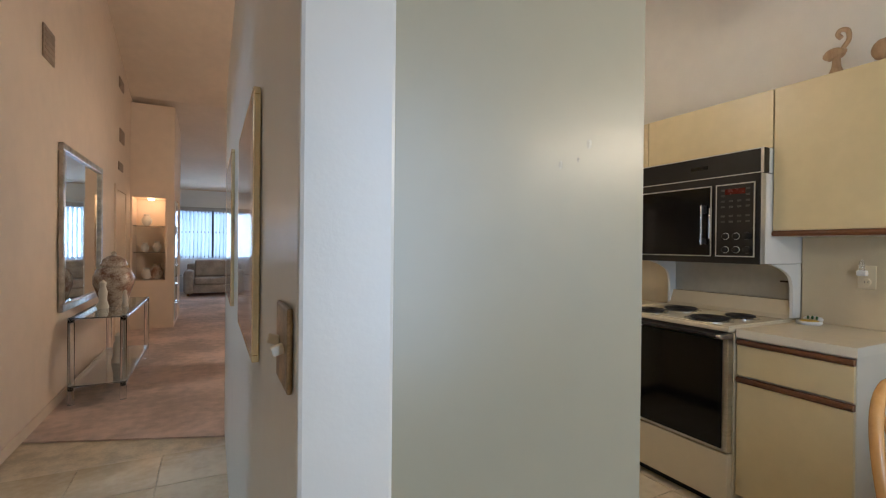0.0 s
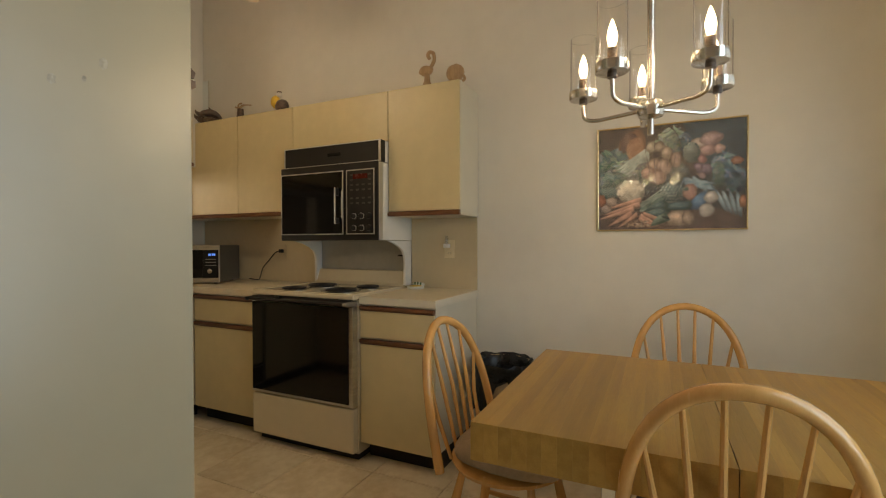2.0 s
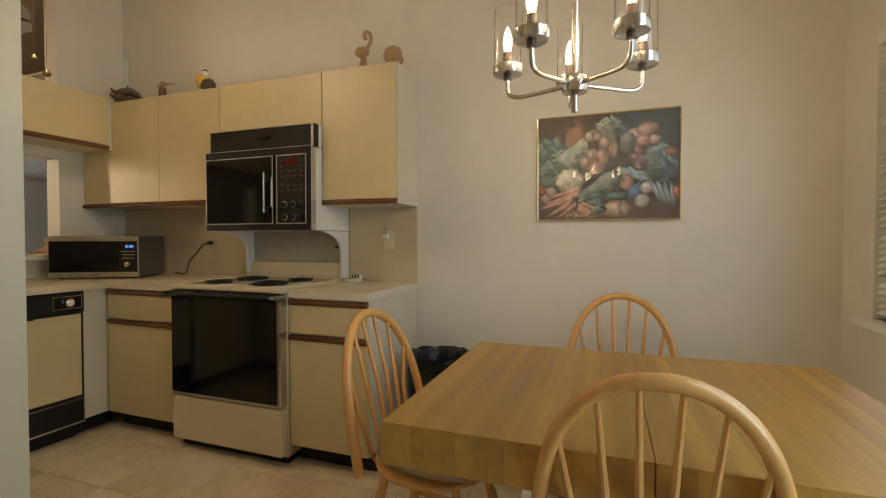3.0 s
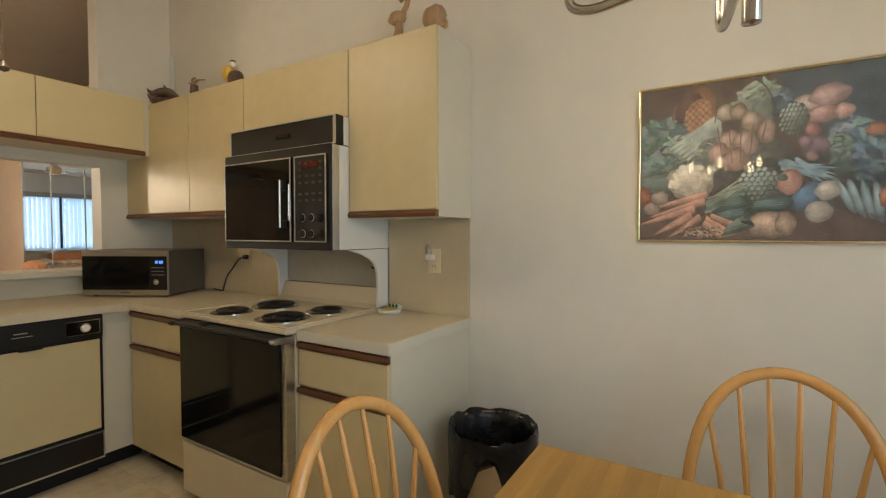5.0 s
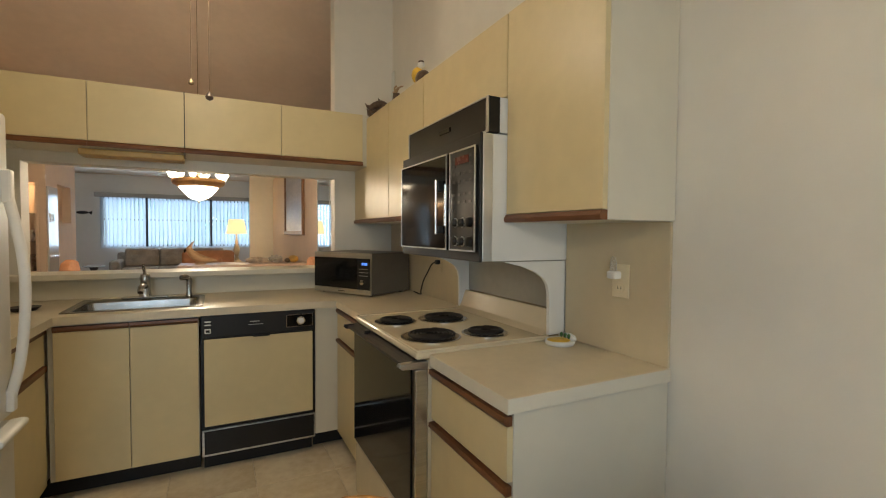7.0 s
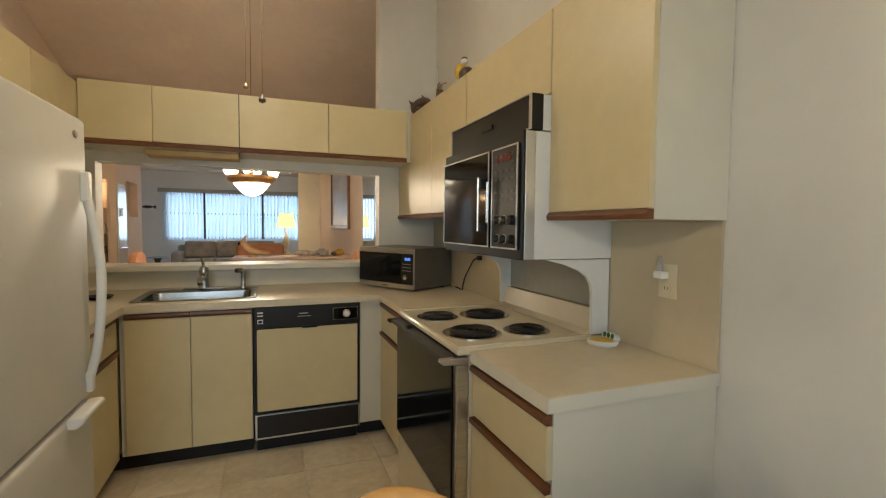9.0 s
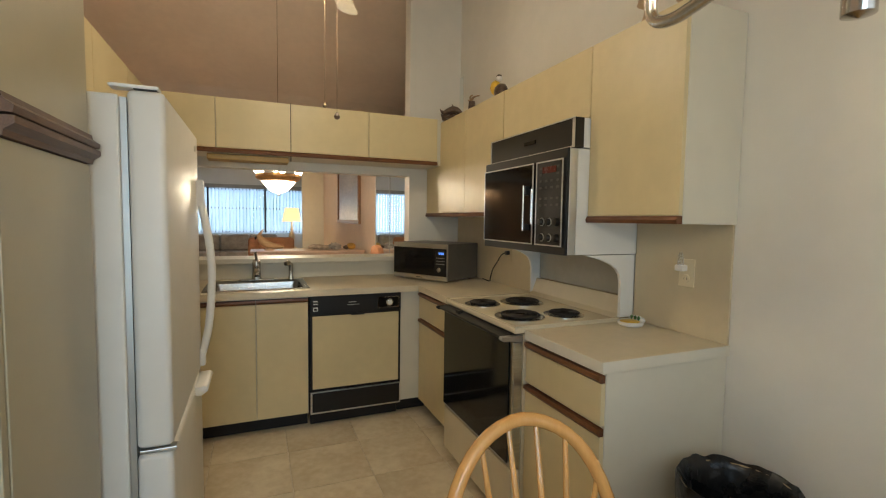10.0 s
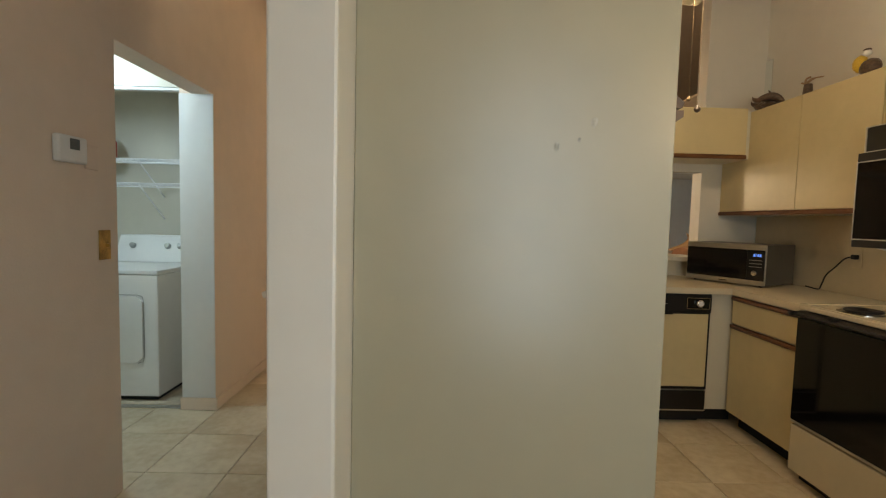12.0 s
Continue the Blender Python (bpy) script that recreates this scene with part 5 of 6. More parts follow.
for k in range(60):
    q = k / 59 * 3.1 + 0.05
    paint((0.07, 0.055, 0.055), oval(0.462 + 0.122 * math.cos(q), 0.25 - 0.25 * math.sin(q), 0.0035, 0.006, n=8), shade=False)
for k in range(5):
    paint((0.16, 0.13, 0.12), taper(0.35 + 0.05 * k, 0.29, 0.38 + 0.035 * k, 0.52, 0.0016, 0.0012), shade=False)
# roots and onions
for u, v, a_, b_, c_ in ((0.70, 0.205, 0.045, 0.065, (0.55, 0.44, 0.38)), (0.785, 0.165, 0.075, 0.065, (0.54, 0.38, 0.36)), (0.76, 0.27, 0.065, 0.05, (0.56, 0.36, 0.33)), (0.835, 0.265, 0.04, 0.045, (0.58, 0.38, 0.34)),
                         (0.725, 0.35, 0.03, 0.045, (0.44, 0.22, 0.22)), (0.745, 0.45, 0.062, 0.055, (0.23, 0.17, 0.22)), (0.70, 0.42, 0.03, 0.04, (0.26, 0.18, 0.22)), (0.725, 0.505, 0.025, 0.032, (0.40, 0.27, 0.27))):
    round_fruit(c_, u, v, a_, b_, -12, 0.12, u)
for u, v, a_, b_ in ((0.655, 0.28, 0.058, 0.10), (0.525, 0.655, 0.088, 0.105)):
    paint((0.10, 0.14, 0.14), oval(u, v, a_, b_, 0, 0.1, 26))
    for k in range(7):
        for m_ in range(7):
            x_, y_ = (m_ - 3 + 0.5 * (k % 2)) / 3.6, (k - 3) / 3.6
            if x_ * x_ + y_ * y_ < 1:
                lit = 0.75 - 0.35 * x_ - 0.35 * y_
                paint(tuple(c * lit for c in (0.36, 0.42, 0.37)), oval(u + a_ * x_, v + b_ * y_, a_ * 0.105, b_ * 0.125, 12, 0.2, 10, k + m_), shade=False)
leaves(COLD, 0.87, 0.44, 0.08, 0.13, 90, 0.022, 8)
leaves(COLD, 0.94, 0.55, 0.06, 0.13, 60, 0.022, 9)
leaves(DEEP, 0.83, 0.50, 0.035, 0.12, 40, 0.016, 10)
round_fruit((0.50, 0.24, 0.17), 0.945, 0.385, 0.04, 0.038)
for k in range(22):
    paint(rnd.choice(((0.16, 0.27, 0.33), (0.24, 0.35, 0.40), (0.10, 0.18, 0.24))), taper(0.60 + 0.07 * rnd.random(), 0.51 + 0.07 * rnd.random(), 0.76 + 0.06 * rnd.random(), 0.56 + 0.10 * rnd.random(), 0.006, 0.002), shade=False)
round_fruit((0.60, 0.54, 0.44), 0.235, 0.625, 0.105, 0.125, 0, 0.12, 16)
for k in range(46):
    q, r = 6.283 * rnd.random(), math.sqrt(rnd.random())
    lit = 1.02 - 0.22 * r * math.cos(q) - 0.25 * r * math.sin(q)
    paint(tuple(min(0.72, c * lit) for c in (0.60, 0.54, 0.44)), oval(0.23 + 0.088 * r * math.cos(q), 0.615 + 0.10 * r * math.sin(q), 0.014, 0.016, 0, 0.3, 10, k), shade=False)
round_fruit((0.56, 0.31, 0.25), 0.645, 0.655, 0.047, 0.078, 0, 0.05)
paint((0.12, 0.16, 0.13), oval(0.62, 0.625, 0.022, 0.022, 0, 0.7, 12, 4), shade=False)
round_fruit((0.13, 0.25, 0.40), 0.71, 0.74, 0.045, 0.095, 28, 0.05)
for k in range(4):
    round_fruit((0.30, 0.40, 0.45), 0.845 + 0.038 * k, 0.745 + 0.014 * k, 0.018, 0.115, -20 + 5 * k, 0.05, k, 4)
for u, v, r in ((0.785, 0.715, 0.046), (0.755, 0.835, 0.052)):
    round_fruit((0.60, 0.55, 0.50), u, v, r, r * 1.22, 0, 0.08, u)
round_fruit((0.52, 0.24, 0.15), 0.985, 0.76, 0.028, 0.06)
for u, v, a_, b_, tl in ((0.40, 0.775, 0.105, 0.052, -12), (0.42, 0.845, 0.10, 0.045, -14), (0.575, 0.785, 0.088, 0.046, -4)):
    round_fruit((0.15, 0.24, 0.235), u, v, a_, b_, tl, 0.05, u)
    for k in range(3):
        paint((0.26, 0.34, 0.32), oval(u - 0.01, v - 0.022 + 0.014 * k, a_ * 0.7, 0.0025, tl, 0, 14), shade=False)
for k in range(26):
    paint(rnd.choice(((0.30, 0.38, 0.32), (0.17, 0.25, 0.21), (0.40, 0.44, 0.36))), taper(0.30 + 0.02 * rnd.random(), 0.74 + 0.09 * rnd.random(), 0.44 + 0.06 * rnd.random(), 0.62 + 0.08 * rnd.random(), 0.003, 0.0015), shade=False)
for u0, v0, u1, v1, w in ((0.31, 0.715, 0.02, 0.805, 0.020), (0.30, 0.755, 0.04, 0.855, 0.022), (0.255, 0.80, -0.01, 0.905, 0.022), (0.24, 0.845, 0.06, 0.975, 0.024), (0.28, 0.86, 0.14, 0.985, 0.018), (0.31, 0.87, 0.40, 0.985, 0.012), (0.30, 0.90, 0.37, 0.995, 0.012), (0.33, 0.855, 0.43, 0.93, 0.010)):
    for k, tone in enumerate((0.55, 0.85, 1.05, 1.2)):
        paint(tuple(tone * c for c in (0.60, 0.36, 0.27)), taper(u0, v0 - 0.006 * k, u1 + 0.012 * k, v1 - 0.006 * k, w * (1 - 0.25 * k), 0.002), shade=False)
for u, v in ((0.055, 0.79), (0.095, 0.725)):
    round_fruit((0.58, 0.46, 0.38), u, v, 0.040, 0.048)
round_fruit((0.54, 0.22, 0.13), 0.018, 0.71, 0.034, 0.065)
for k in range(90):
    paint(rnd.choice(((0.50, 0.36, 0.27), (0.40, 0.28, 0.21), (0.58, 0.48, 0.38), (0.17, 0.12, 0.10))), oval(0.20 + 0.17 * rnd.random(), 0.92 + 0.065 * rnd.random(), 0.008, 0.006, rnd.uniform(0, 90), 0.3, 9, k), shade=False)
round_fruit((0.64, 0.48, 0.37), 0.57, 0.905, 0.088, 0.082, -6, 0.06, 3, 6)
round_fruit((0.60, 0.45, 0.35), 0.635, 0.90, 0.040, 0.070, 0, 0.06, 5)
paint((0.20, 0.25, 0.20), taper(0.50, 0.88, 0.38, 0.975, 0.030, 0.004))
paint((0.07, 0.08, 0.075), oval(0.485, 0.895, 0.028, 0.010, 20))
gl = part("glass", box(BX - 0.0085, BX - 0.0078, PY0 + 0.008, PY1 - 0.008, PZ0 + 0.008, PZ1 - 0.008), mat("picture_glass", (1, 1, 1), 0.02, trans=1.0, ior=1.48), t, "clear cover glass")
gl.visible_shadow = False

# ---- dining room beyond the pass-through ----
mirror_mat = mat("mirror_silver", (0.86, 0.90, 0.90), 0.015, 1.0)
t = thing("wall_mirror", (EAST, 4.95, 0.1), "floor-to-ceiling mirror panels on the dining wall", "mirror")
for k in range(4):
    part("mirror_panel", box(EAST - 0.008, EAST - 0.002, 5.602 - 0.76 * k + 0.004, 6.362 - 0.76 * k - 0.004, 0.10, 2.60, 0.002), mirror_mat, t)
for k in range(4):
    part("edge_strip", box(EAST - 0.013, EAST - 0.002, 6.358 - 0.76 * k, 6.366 - 0.76 * k, 0.10, 2.60), grey_enamel, t)
frame_wood = wood("picture_frame_wood", (0.32, 0.17, 0.08), (0.20, 0.10, 0.05), 1, "y", 0.4)
t = thing("abstract_picture", (EAST, 8.5, 1.28), "large pale abstract print in a brown wooden frame", "picture")
for dims in ((7.44, 9.56, 1.28, 1.35), (7.44, 9.56, 2.42, 2.49), (7.44, 7.51, 1.35, 2.42), (9.49, 9.56, 1.35, 2.42)):
    part("frame", box(EAST - 0.045, EAST - 0.002, *dims, 0.004), frame_wood, t)
part("print", box(EAST - 0.020, EAST - 0.003, 7.51, 9.49, 1.35, 2.42), mat("pale_print", (0.66, 0.64, 0.62), 0.4, noise_scale=1.4, second=(0.44, 0.44, 0.45), stretch=(1, 0.5, 2)), t)

t = thing("dome_pendant", (1.54, 5.14, 1.605), "amber-rimmed glass bowl pendant with small lit shades", "pendant lamp")
amber = mat("amber_glass_rim", (0.50, 0.27, 0.10), 0.3, noise_scale=6, vary=0.15)
part("bowl", revolve([(0.0001, 1.627), (0.06, 1.637), (0.12, 1.670), (0.17, 1.720), (0.205, 1.760), (0.20, 1.761), (0.0001, 1.755)], (1.54, 5.14, 0), 40), lit_glass, t, "glowing white glass bowl", smooth=True).visible_shadow = False
part("rim", revolve([(0.195, 1.755), (0.255, 1.780), (0.275, 1.805), (0.268, 1.835), (0.21, 1.827), (0.19, 1.785)], (1.54, 5.14, 0), 40), amber, t, "amber glass rim", smooth=True)
part("finial", revolve([(0.0001, 1.597), (0.010, 1.603), (0.012, 1.615), (0.006, 1.626)], (1.54, 5.14, 0), 14), brass, t, smooth=True)


def tulip(q):
    """A small flared glass shade with a wavy rim."""
    bm = revolve([(0.016, 1.838), (0.032, 1.856), (0.042, 1.880), (0.062, 1.910), (0.057, 1.910), (0.037, 1.882), (0.0001, 1.848)], (0, 0, 0), 24)
    for v in bm.verts:
        if v.co.z > 1.9:
            v.co.z += 0.010 * math.cos(6 * math.atan2(v.co.y, v.co.x))
    bmesh.ops.translate(bm, verts=bm.verts, vec=q)
    return bm


for k in range(6):
    a = radians(20 + 60 * k)
    q = (1.54 + 0.275 * math.cos(a), 5.14 + 0.275 * math.sin(a), 0)
    part("small_shade", tulip(q), lit_glass, t, "glowing tulip shade", smooth=True).visible_shadow = False
part("stem", revolve([(0.02, 1.830), (0.010, 1.95), (0.0035, 2.0), (0.0035, slope(5.14) - 0.03), (0.07, slope(5.14) - 0.018)], (1.54, 5.14, 0), 14), dark_chain, t)
t.scale = (0.88, 0.88, 1.0)
t.location.z += 0.014

peach = mat("peach_upholstery", (0.62, 0.30, 0.16), 0.85, noise_scale=4, vary=0.08, bump=0.3, bump_scale=240)


def dining_chair(label):
    t = thing("dining_chair", (0, 0, 0), label, "chair", "upholstered dining chairs")
    part("seat", box(-0.24, 0.24, -0.24, 0.24, 0.40, 0.50, 0.03, 4), peach, t, smooth=True)
    pts = [(-0.20, 0.50), (-0.225, 0.80), (-0.21, 0.96), (-0.15, 1.04), (0, 1.065), (0.15, 1.04), (0.21, 0.96), (0.225, 0.80), (0.20, 0.50)]
    bm = prism(pts, "x", -0.27, -0.20, 0.015)
    part("backrest", bm, peach, t, smooth=True)
    for sx in (-0.2, 0.2):
        for sy in (-0.2, 0.2):
            part("leg", box(sx - 0.02, sx + 0.02, sy - 0.02, sy + 0.02, 0.005, 0.399, 0.004), frame_wood, t)
    return t


a = dining_chair("peach upholstered dining chair with rounded back")
a.matrix_basis = pose(0.72, 5.2, 0, 0, 0, 0)
copy_thing(a, pose(2.40, 5.02, 0, 0, 0, 180))

pink_lam = mat("pink_beige_top", (0.66, 0.48, 0.37), 0.35, noise_scale=4, vary=0.05)
t = thing("buffet", (2.1, 7.2, 0), "long pinkish beige buffet against the dining wall", "sideboard")
part("top", box(1.22, 2.93, 6.95, 7.55, 0.835, 0.868, 0.006), pink_lam, t)
part("body", box(1.26, 2.92, 6.99, 7.51, 0.06, 0.834, 0.004), pink_lam, t)
for k in range(4):
    part("door", box(1.275 + 0.41 * k, 1.675 + 0.41 * k, 6.972, 6.989, 0.08, 0.82, 0.003), pink_lam, t)
duck_wood = wood("pale_bird_wood", (0.62, 0.40, 0.23), (0.50, 0.30, 0.15), 1.5, "x", 0.4)
t = thing("wooden_bird", (1.48, 7.2, 0.868), "carved wooden bird with a raised crest", "figurine")
part("body", tube(curve([(1.70, 7.2, 0.912), (1.60, 7.2, 0.925), (1.50, 7.2, 0.945), (1.42, 7.2, 0.985), (1.37, 7.2, 1.04), (1.35, 7.2, 1.085), (1.345, 7.2, 1.11)], 5), [0.008, 0.016, 0.024, 0.030, 0.035, 0.039, 0.043, 0.046, 0.049, 0.052, 0.054, 0.056, 0.057, 0.057, 0.057, 0.056, 0.055, 0.053, 0.051, 0.049, 0.047, 0.045, 0.044, 0.043, 0.043, 0.043, 0.042, 0.040, 0.036, 0.028, 0.012], 12), duck_wood, t, smooth=True)
part("crest", tube(curve([(1.345, 7.2, 1.09), (1.375, 7.2, 1.14), (1.415, 7.2, 1.20)], 5), [0.026, 0.026, 0.025, 0.024, 0.022, 0.020, 0.018, 0.015, 0.012, 0.008, 0.003], 10), duck_wood, t, "raised crest", smooth=True)
part("bill", tube(curve([(1.325, 7.2, 1.075), (1.298, 7.2, 1.062), (1.292, 7.2, 1.030)], 4), [0.022, 0.022, 0.021, 0.020, 0.018, 0.015, 0.011, 0.007, 0.003], 10), black_plastic, t, "dark hooked bill", smooth=True)
part("stand", revolve([(0.075, 0.8685), (0.07, 0.885), (0.03, 0.893), (0.025, 0.93)], (1.49, 7.2, 0), 18), duck_wood, t)
t = thing("gourd", (2.75, 7.15, 0.868), "yellow and brown dried gourd", "ornament")
part("fruit", blob((2.74, 7.15, 0.925), (0.075, 0.07, 0.055), 0.12, 2), mat("gourd_skin", (0.55, 0.32, 0.06), 0.4, noise_scale=8, vary=0.2), t, smooth=True)
part("stem_end", blob((2.66, 7.15, 0.905), (0.05, 0.05, 0.036), 0.1, 2), dark_carving, t, smooth=True)
t = thing("stone_ornament", (2.30, 7.25, 0.868), "rough pale coral stone ornament", "ornament")
part("stone", blob((2.24, 7.25, 0.905), (0.16, 0.09, 0.045), 0.5, 4), mat("coral_stone", (0.60, 0.50, 0.40), 0.9, noise_scale=10, vary=0.2, bump=0.6, bump_scale=50), t, smooth=True)
t = thing("stone_ornament", (2.5, 7.25, 0.868), "rough grey coral stone ornament", "ornament")
part("stone", blob((2.50, 7.28, 0.915), (0.10, 0.09, 0.055), 0.5, 4), mat("grey_coral", (0.50, 0.47, 0.43), 0.9, noise_scale=10, vary=0.2, bump=0.6, bump_scale=50), t, smooth=True)


# ---- living room ----
def sofa(x0, x1, y0, y1, m, label, n):
    t = thing("sofa" if n > 1 else "armchair", ((x0 + x1) / 2, (y0 + y1) / 2, 0), label, "sofa" if n > 1 else "armchair")
    part("base", box(x0 + 0.05, x1 - 0.05, y0 + 0.04, y1, 0.08, 0.28, 0.03, 3), m, t, smooth=True)
    part("back", box(x0 + 0.05, x1 - 0.05, y1 - 0.24, y1, 0.28, 0.80 if n > 1 else 1.0, 0.06, 4), m, t, smooth=True)
    for xa, xb in ((x0, x0 + 0.22), (x1 - 0.22, x1)):
        part("arm", box(xa, xb, y0, y1 - 0.02, 0.06, 0.64, 0.08, 5), m, t, smooth=True)
    w = (x1 - x0 - 0.46) / n
    for k in range(n):
        part("seat_cushion", box(x0 + 0.23 + w * k, x0 + 0.23 + w * (k + 1) - 0.01, y0 + 0.02, y1 - 0.25, 0.285, 0.46, 0.04, 4), m, t, smooth=True)
        part("back_cushion", box(x0 + 0.23 + w * k, x0 + 0.23 + w * (k + 1) - 0.01, y1 - 0.42, y1 - 0.20, 0.465, 0.90, 0.06, 4), m, t, smooth=True)
    for xa in (x0 + 0.1, x1 - 0.1):
        for ya in (y0 + 0.1, y1 - 0.1):
            part("foot", box(xa - 0.03, xa + 0.03, ya - 0.03, ya + 0.03, 0.005, 0.079), frame_wood, t)
    return t


grey_cloth = mat("grey_sofa_cloth", (0.46, 0.42, 0.38), 0.92, noise_scale=5, vary=0.12, bump=0.4, bump_scale=200)
sofa(-0.55, 2.1, 12.75, 13.7, grey_cloth, "long grey-beige fabric sofa under the windows", 3)
sofa(1.12, 2.02, 8.0, 8.9, peach, "peach upholstered armchair beside the buffet", 1)
side = wood("side_table_wood", (0.45, 0.28, 0.15), (0.33, 0.19, 0.10), 1, "x", 0.35)
t = thing("end_table", (2.09, 11.0, 0), "small square wooden lamp table", "table")
part("top", box(1.82, 2.36, 10.73, 11.27, 0.60, 0.635, 0.005), side, t)
for x in (1.86, 2.32):
    for y in (10.77, 11.23):
        part("leg", box(x - 0.022, x + 0.022, y - 0.022, y + 0.022, 0.005, 0.599), side, t)
t = thing("pedestal_table", (-0.75, 12.4, 0), "small round glass-topped table on a dark pedestal", "table")
part("pedestal", revolve([(0.16, 0.006), (0.15, 0.03), (0.04, 0.06), (0.028, 0.25), (0.045, 0.40), (0.09, 0.53)], (-0.75, 12.4, 0), 20), mat("dark_pedestal", (0.05, 0.045, 0.05), 0.4, noise_scale=6, vary=0.1), t, smooth=True)
part("top", revolve([(0.0001, 0.531), (0.20, 0.531), (0.205, 0.54), (0.20, 0.55), (0.0001, 0.55)], (-0.75, 12.4, 0), 28), mat("pale_glass_top", (0.55, 0.62, 0.64), 0.1, noise_scale=4, vary=0.05), t, "pale glass top")
lit_shade = mat("lit_fabric_shade", (0.85, 0.72, 0.45), 0.8, glow=(1.0, 0.74, 0.36), strength=1.2)
t = thing("table_lamp", (2.09, 11.0, 0.635), "turned brass table lamp with lit cream shade", "lamp")
part("base", revolve([(0.11, 0.636), (0.115, 0.67), (0.06, 0.70), (0.03, 0.78), (0.05, 0.84), (0.07, 0.92), (0.05, 1.0), (0.025, 1.06), (0.035, 1.10), (0.015, 1.16), (0.012, 1.30)], (2.09, 11.0, 0), 24), mat("pale_brass", (0.72, 0.62, 0.44), 0.3, 0.25, noise_scale=8, vary=0.1), t, smooth=True)
part("shade", revolve([(0.215, 1.285), (0.15, 1.60), (0.145, 1.60), (0.21, 1.285)], (2.09, 11.0, 0), 32), lit_shade, t, "glowing cream shade", smooth=True).visible_shadow = False

t = thing("window_2", (1.1, 14.0, WZ0), "wide dark-framed living room window behind vertical blinds", "window", kind="structure")
dark_frame = mat("dark_window_frame", (0.035, 0.04, 0.05), 0.4, 0.4, noise_scale=6, vary=0.1)
for x, y in ((WX0, 14.01), (0.06, 13.88), (1.54, 13.88), (WX1 - 0.05, 14.01)):
    part("window_frame", box(x, x + 0.05, y, y + 0.025, WZ0, WZ1), dark_frame, t)
for z in (WZ0, 1.60, WZ1 - 0.05):
    part("window_frame", box(WX0 + 0.05, WX1 - 0.05, 14.012, 14.03, z, z + 0.045), dark_frame, t)
part("headrail", box(WX0 - 0.10, WX1, 13.90, 13.985, WZ1 - 0.01, WZ1 + 0.10, 0.006), mat("grey_valance", (0.42, 0.42, 0.42), 0.6, noise_scale=3, vary=0.05), t)
g = part("pane", box(WX0, WX1, 14.055, 14.06, WZ0, WZ1), clear, t)
g.visible_shadow = False
vane = bpy.data.materials.new("thin_vertical_blind")
vane.use_nodes = True
nt = vane.node_tree
nt.nodes.remove(nt.nodes["Principled BSDF"])
df, tl, mx = (nt.nodes.new(k) for k in ("ShaderNodeBsdfDiffuse", "ShaderNodeBsdfTranslucent", "ShaderNodeMixShader"))
df.inputs[0].default_value = tl.inputs[0].default_value = (0.56, 0.60, 0.64, 1)
mx.inputs[0].default_value = 0.52
nt.links.new(df.outputs[0], mx.inputs[1]), nt.links.new(tl.outputs[0], mx.inputs[2])
nt.links.new(mx.outputs[0], nt.nodes["Material Output"].inputs[0])
n = int((WX1 - WX0) / 0.09)
for k in range(n):
    bm = box(-0.042, 0.042, -0.001, 0.001, WZ0 - 0.04, WZ1 - 0.012)
    bm.transform(pose(WX0 + 0.05 + 0.09 * k, 13.95, 0, 0, 0, 28 + 5 * math.sin(k * 1.7)))
    part("vane", bm, vane, t)
back = bpy.data.materials.new("daylight_garden")
back.use_nodes = True
nt = back.node_tree
nt.nodes.remove(nt.nodes["Principled BSDF"])
em, nz, rp, co = (nt.nodes.new(k) for k in ("ShaderNodeEmission", "ShaderNodeTexNoise", "ShaderNodeValToRGB", "ShaderNodeTexCoord"))
nz.inputs["Scale"].default_value, nz.inputs["Detail"].default_value = 0.9, 6
rp.color_ramp.elements[0].position, rp.color_ramp.elements[1].position = 0.40, 0.58
rp.color_ramp.elements[0].color, rp.color_ramp.elements[1].color = (0.20, 0.42, 0.40, 1), (0.70, 0.88, 1.0, 1)
em.inputs[1].default_value = 1.0
nt.links.new(co.outputs["Object"], nz.inputs["Vector"]), nt.links.new(nz.outputs[0], rp.inputs[0])
nt.links.new(rp.outputs[0], em.inputs[0]), nt.links.new(em.outputs[0], nt.nodes["Material Output"].inputs[0])
solid("backdrop", box(-14, 18, 24, 24.1, -3, 9), back, "bright hazy garden daylight beyond the windows", "backdrop")
solid("ground", box(-60, 60, -60, 60, -0.5, -0.3), mat("lawn", (0.06, 0.10, 0.04), 0.95, noise_scale=0.5, vary=0.2, bump=0.5, bump_scale=10), "grassy ground outside the house", "ground")
ceiling_fan(0.95, 11.6, 2.48, slope(11.6), "small dark ceiling fan in the living room", 15, False)
t = thing("wall_fish", (-1.25, 14.0, 1.78), "small dark metal fish wall ornament", "ornament")
part("fish", join(blob((-1.27, 13.985, 1.78), (0.13, 0.012, 0.04), sub=2), prism([(-1.16, 1.78), (-1.07, 1.83), (-1.08, 1.73)], "y", 13.98, 13.99)), dark_frame, t)

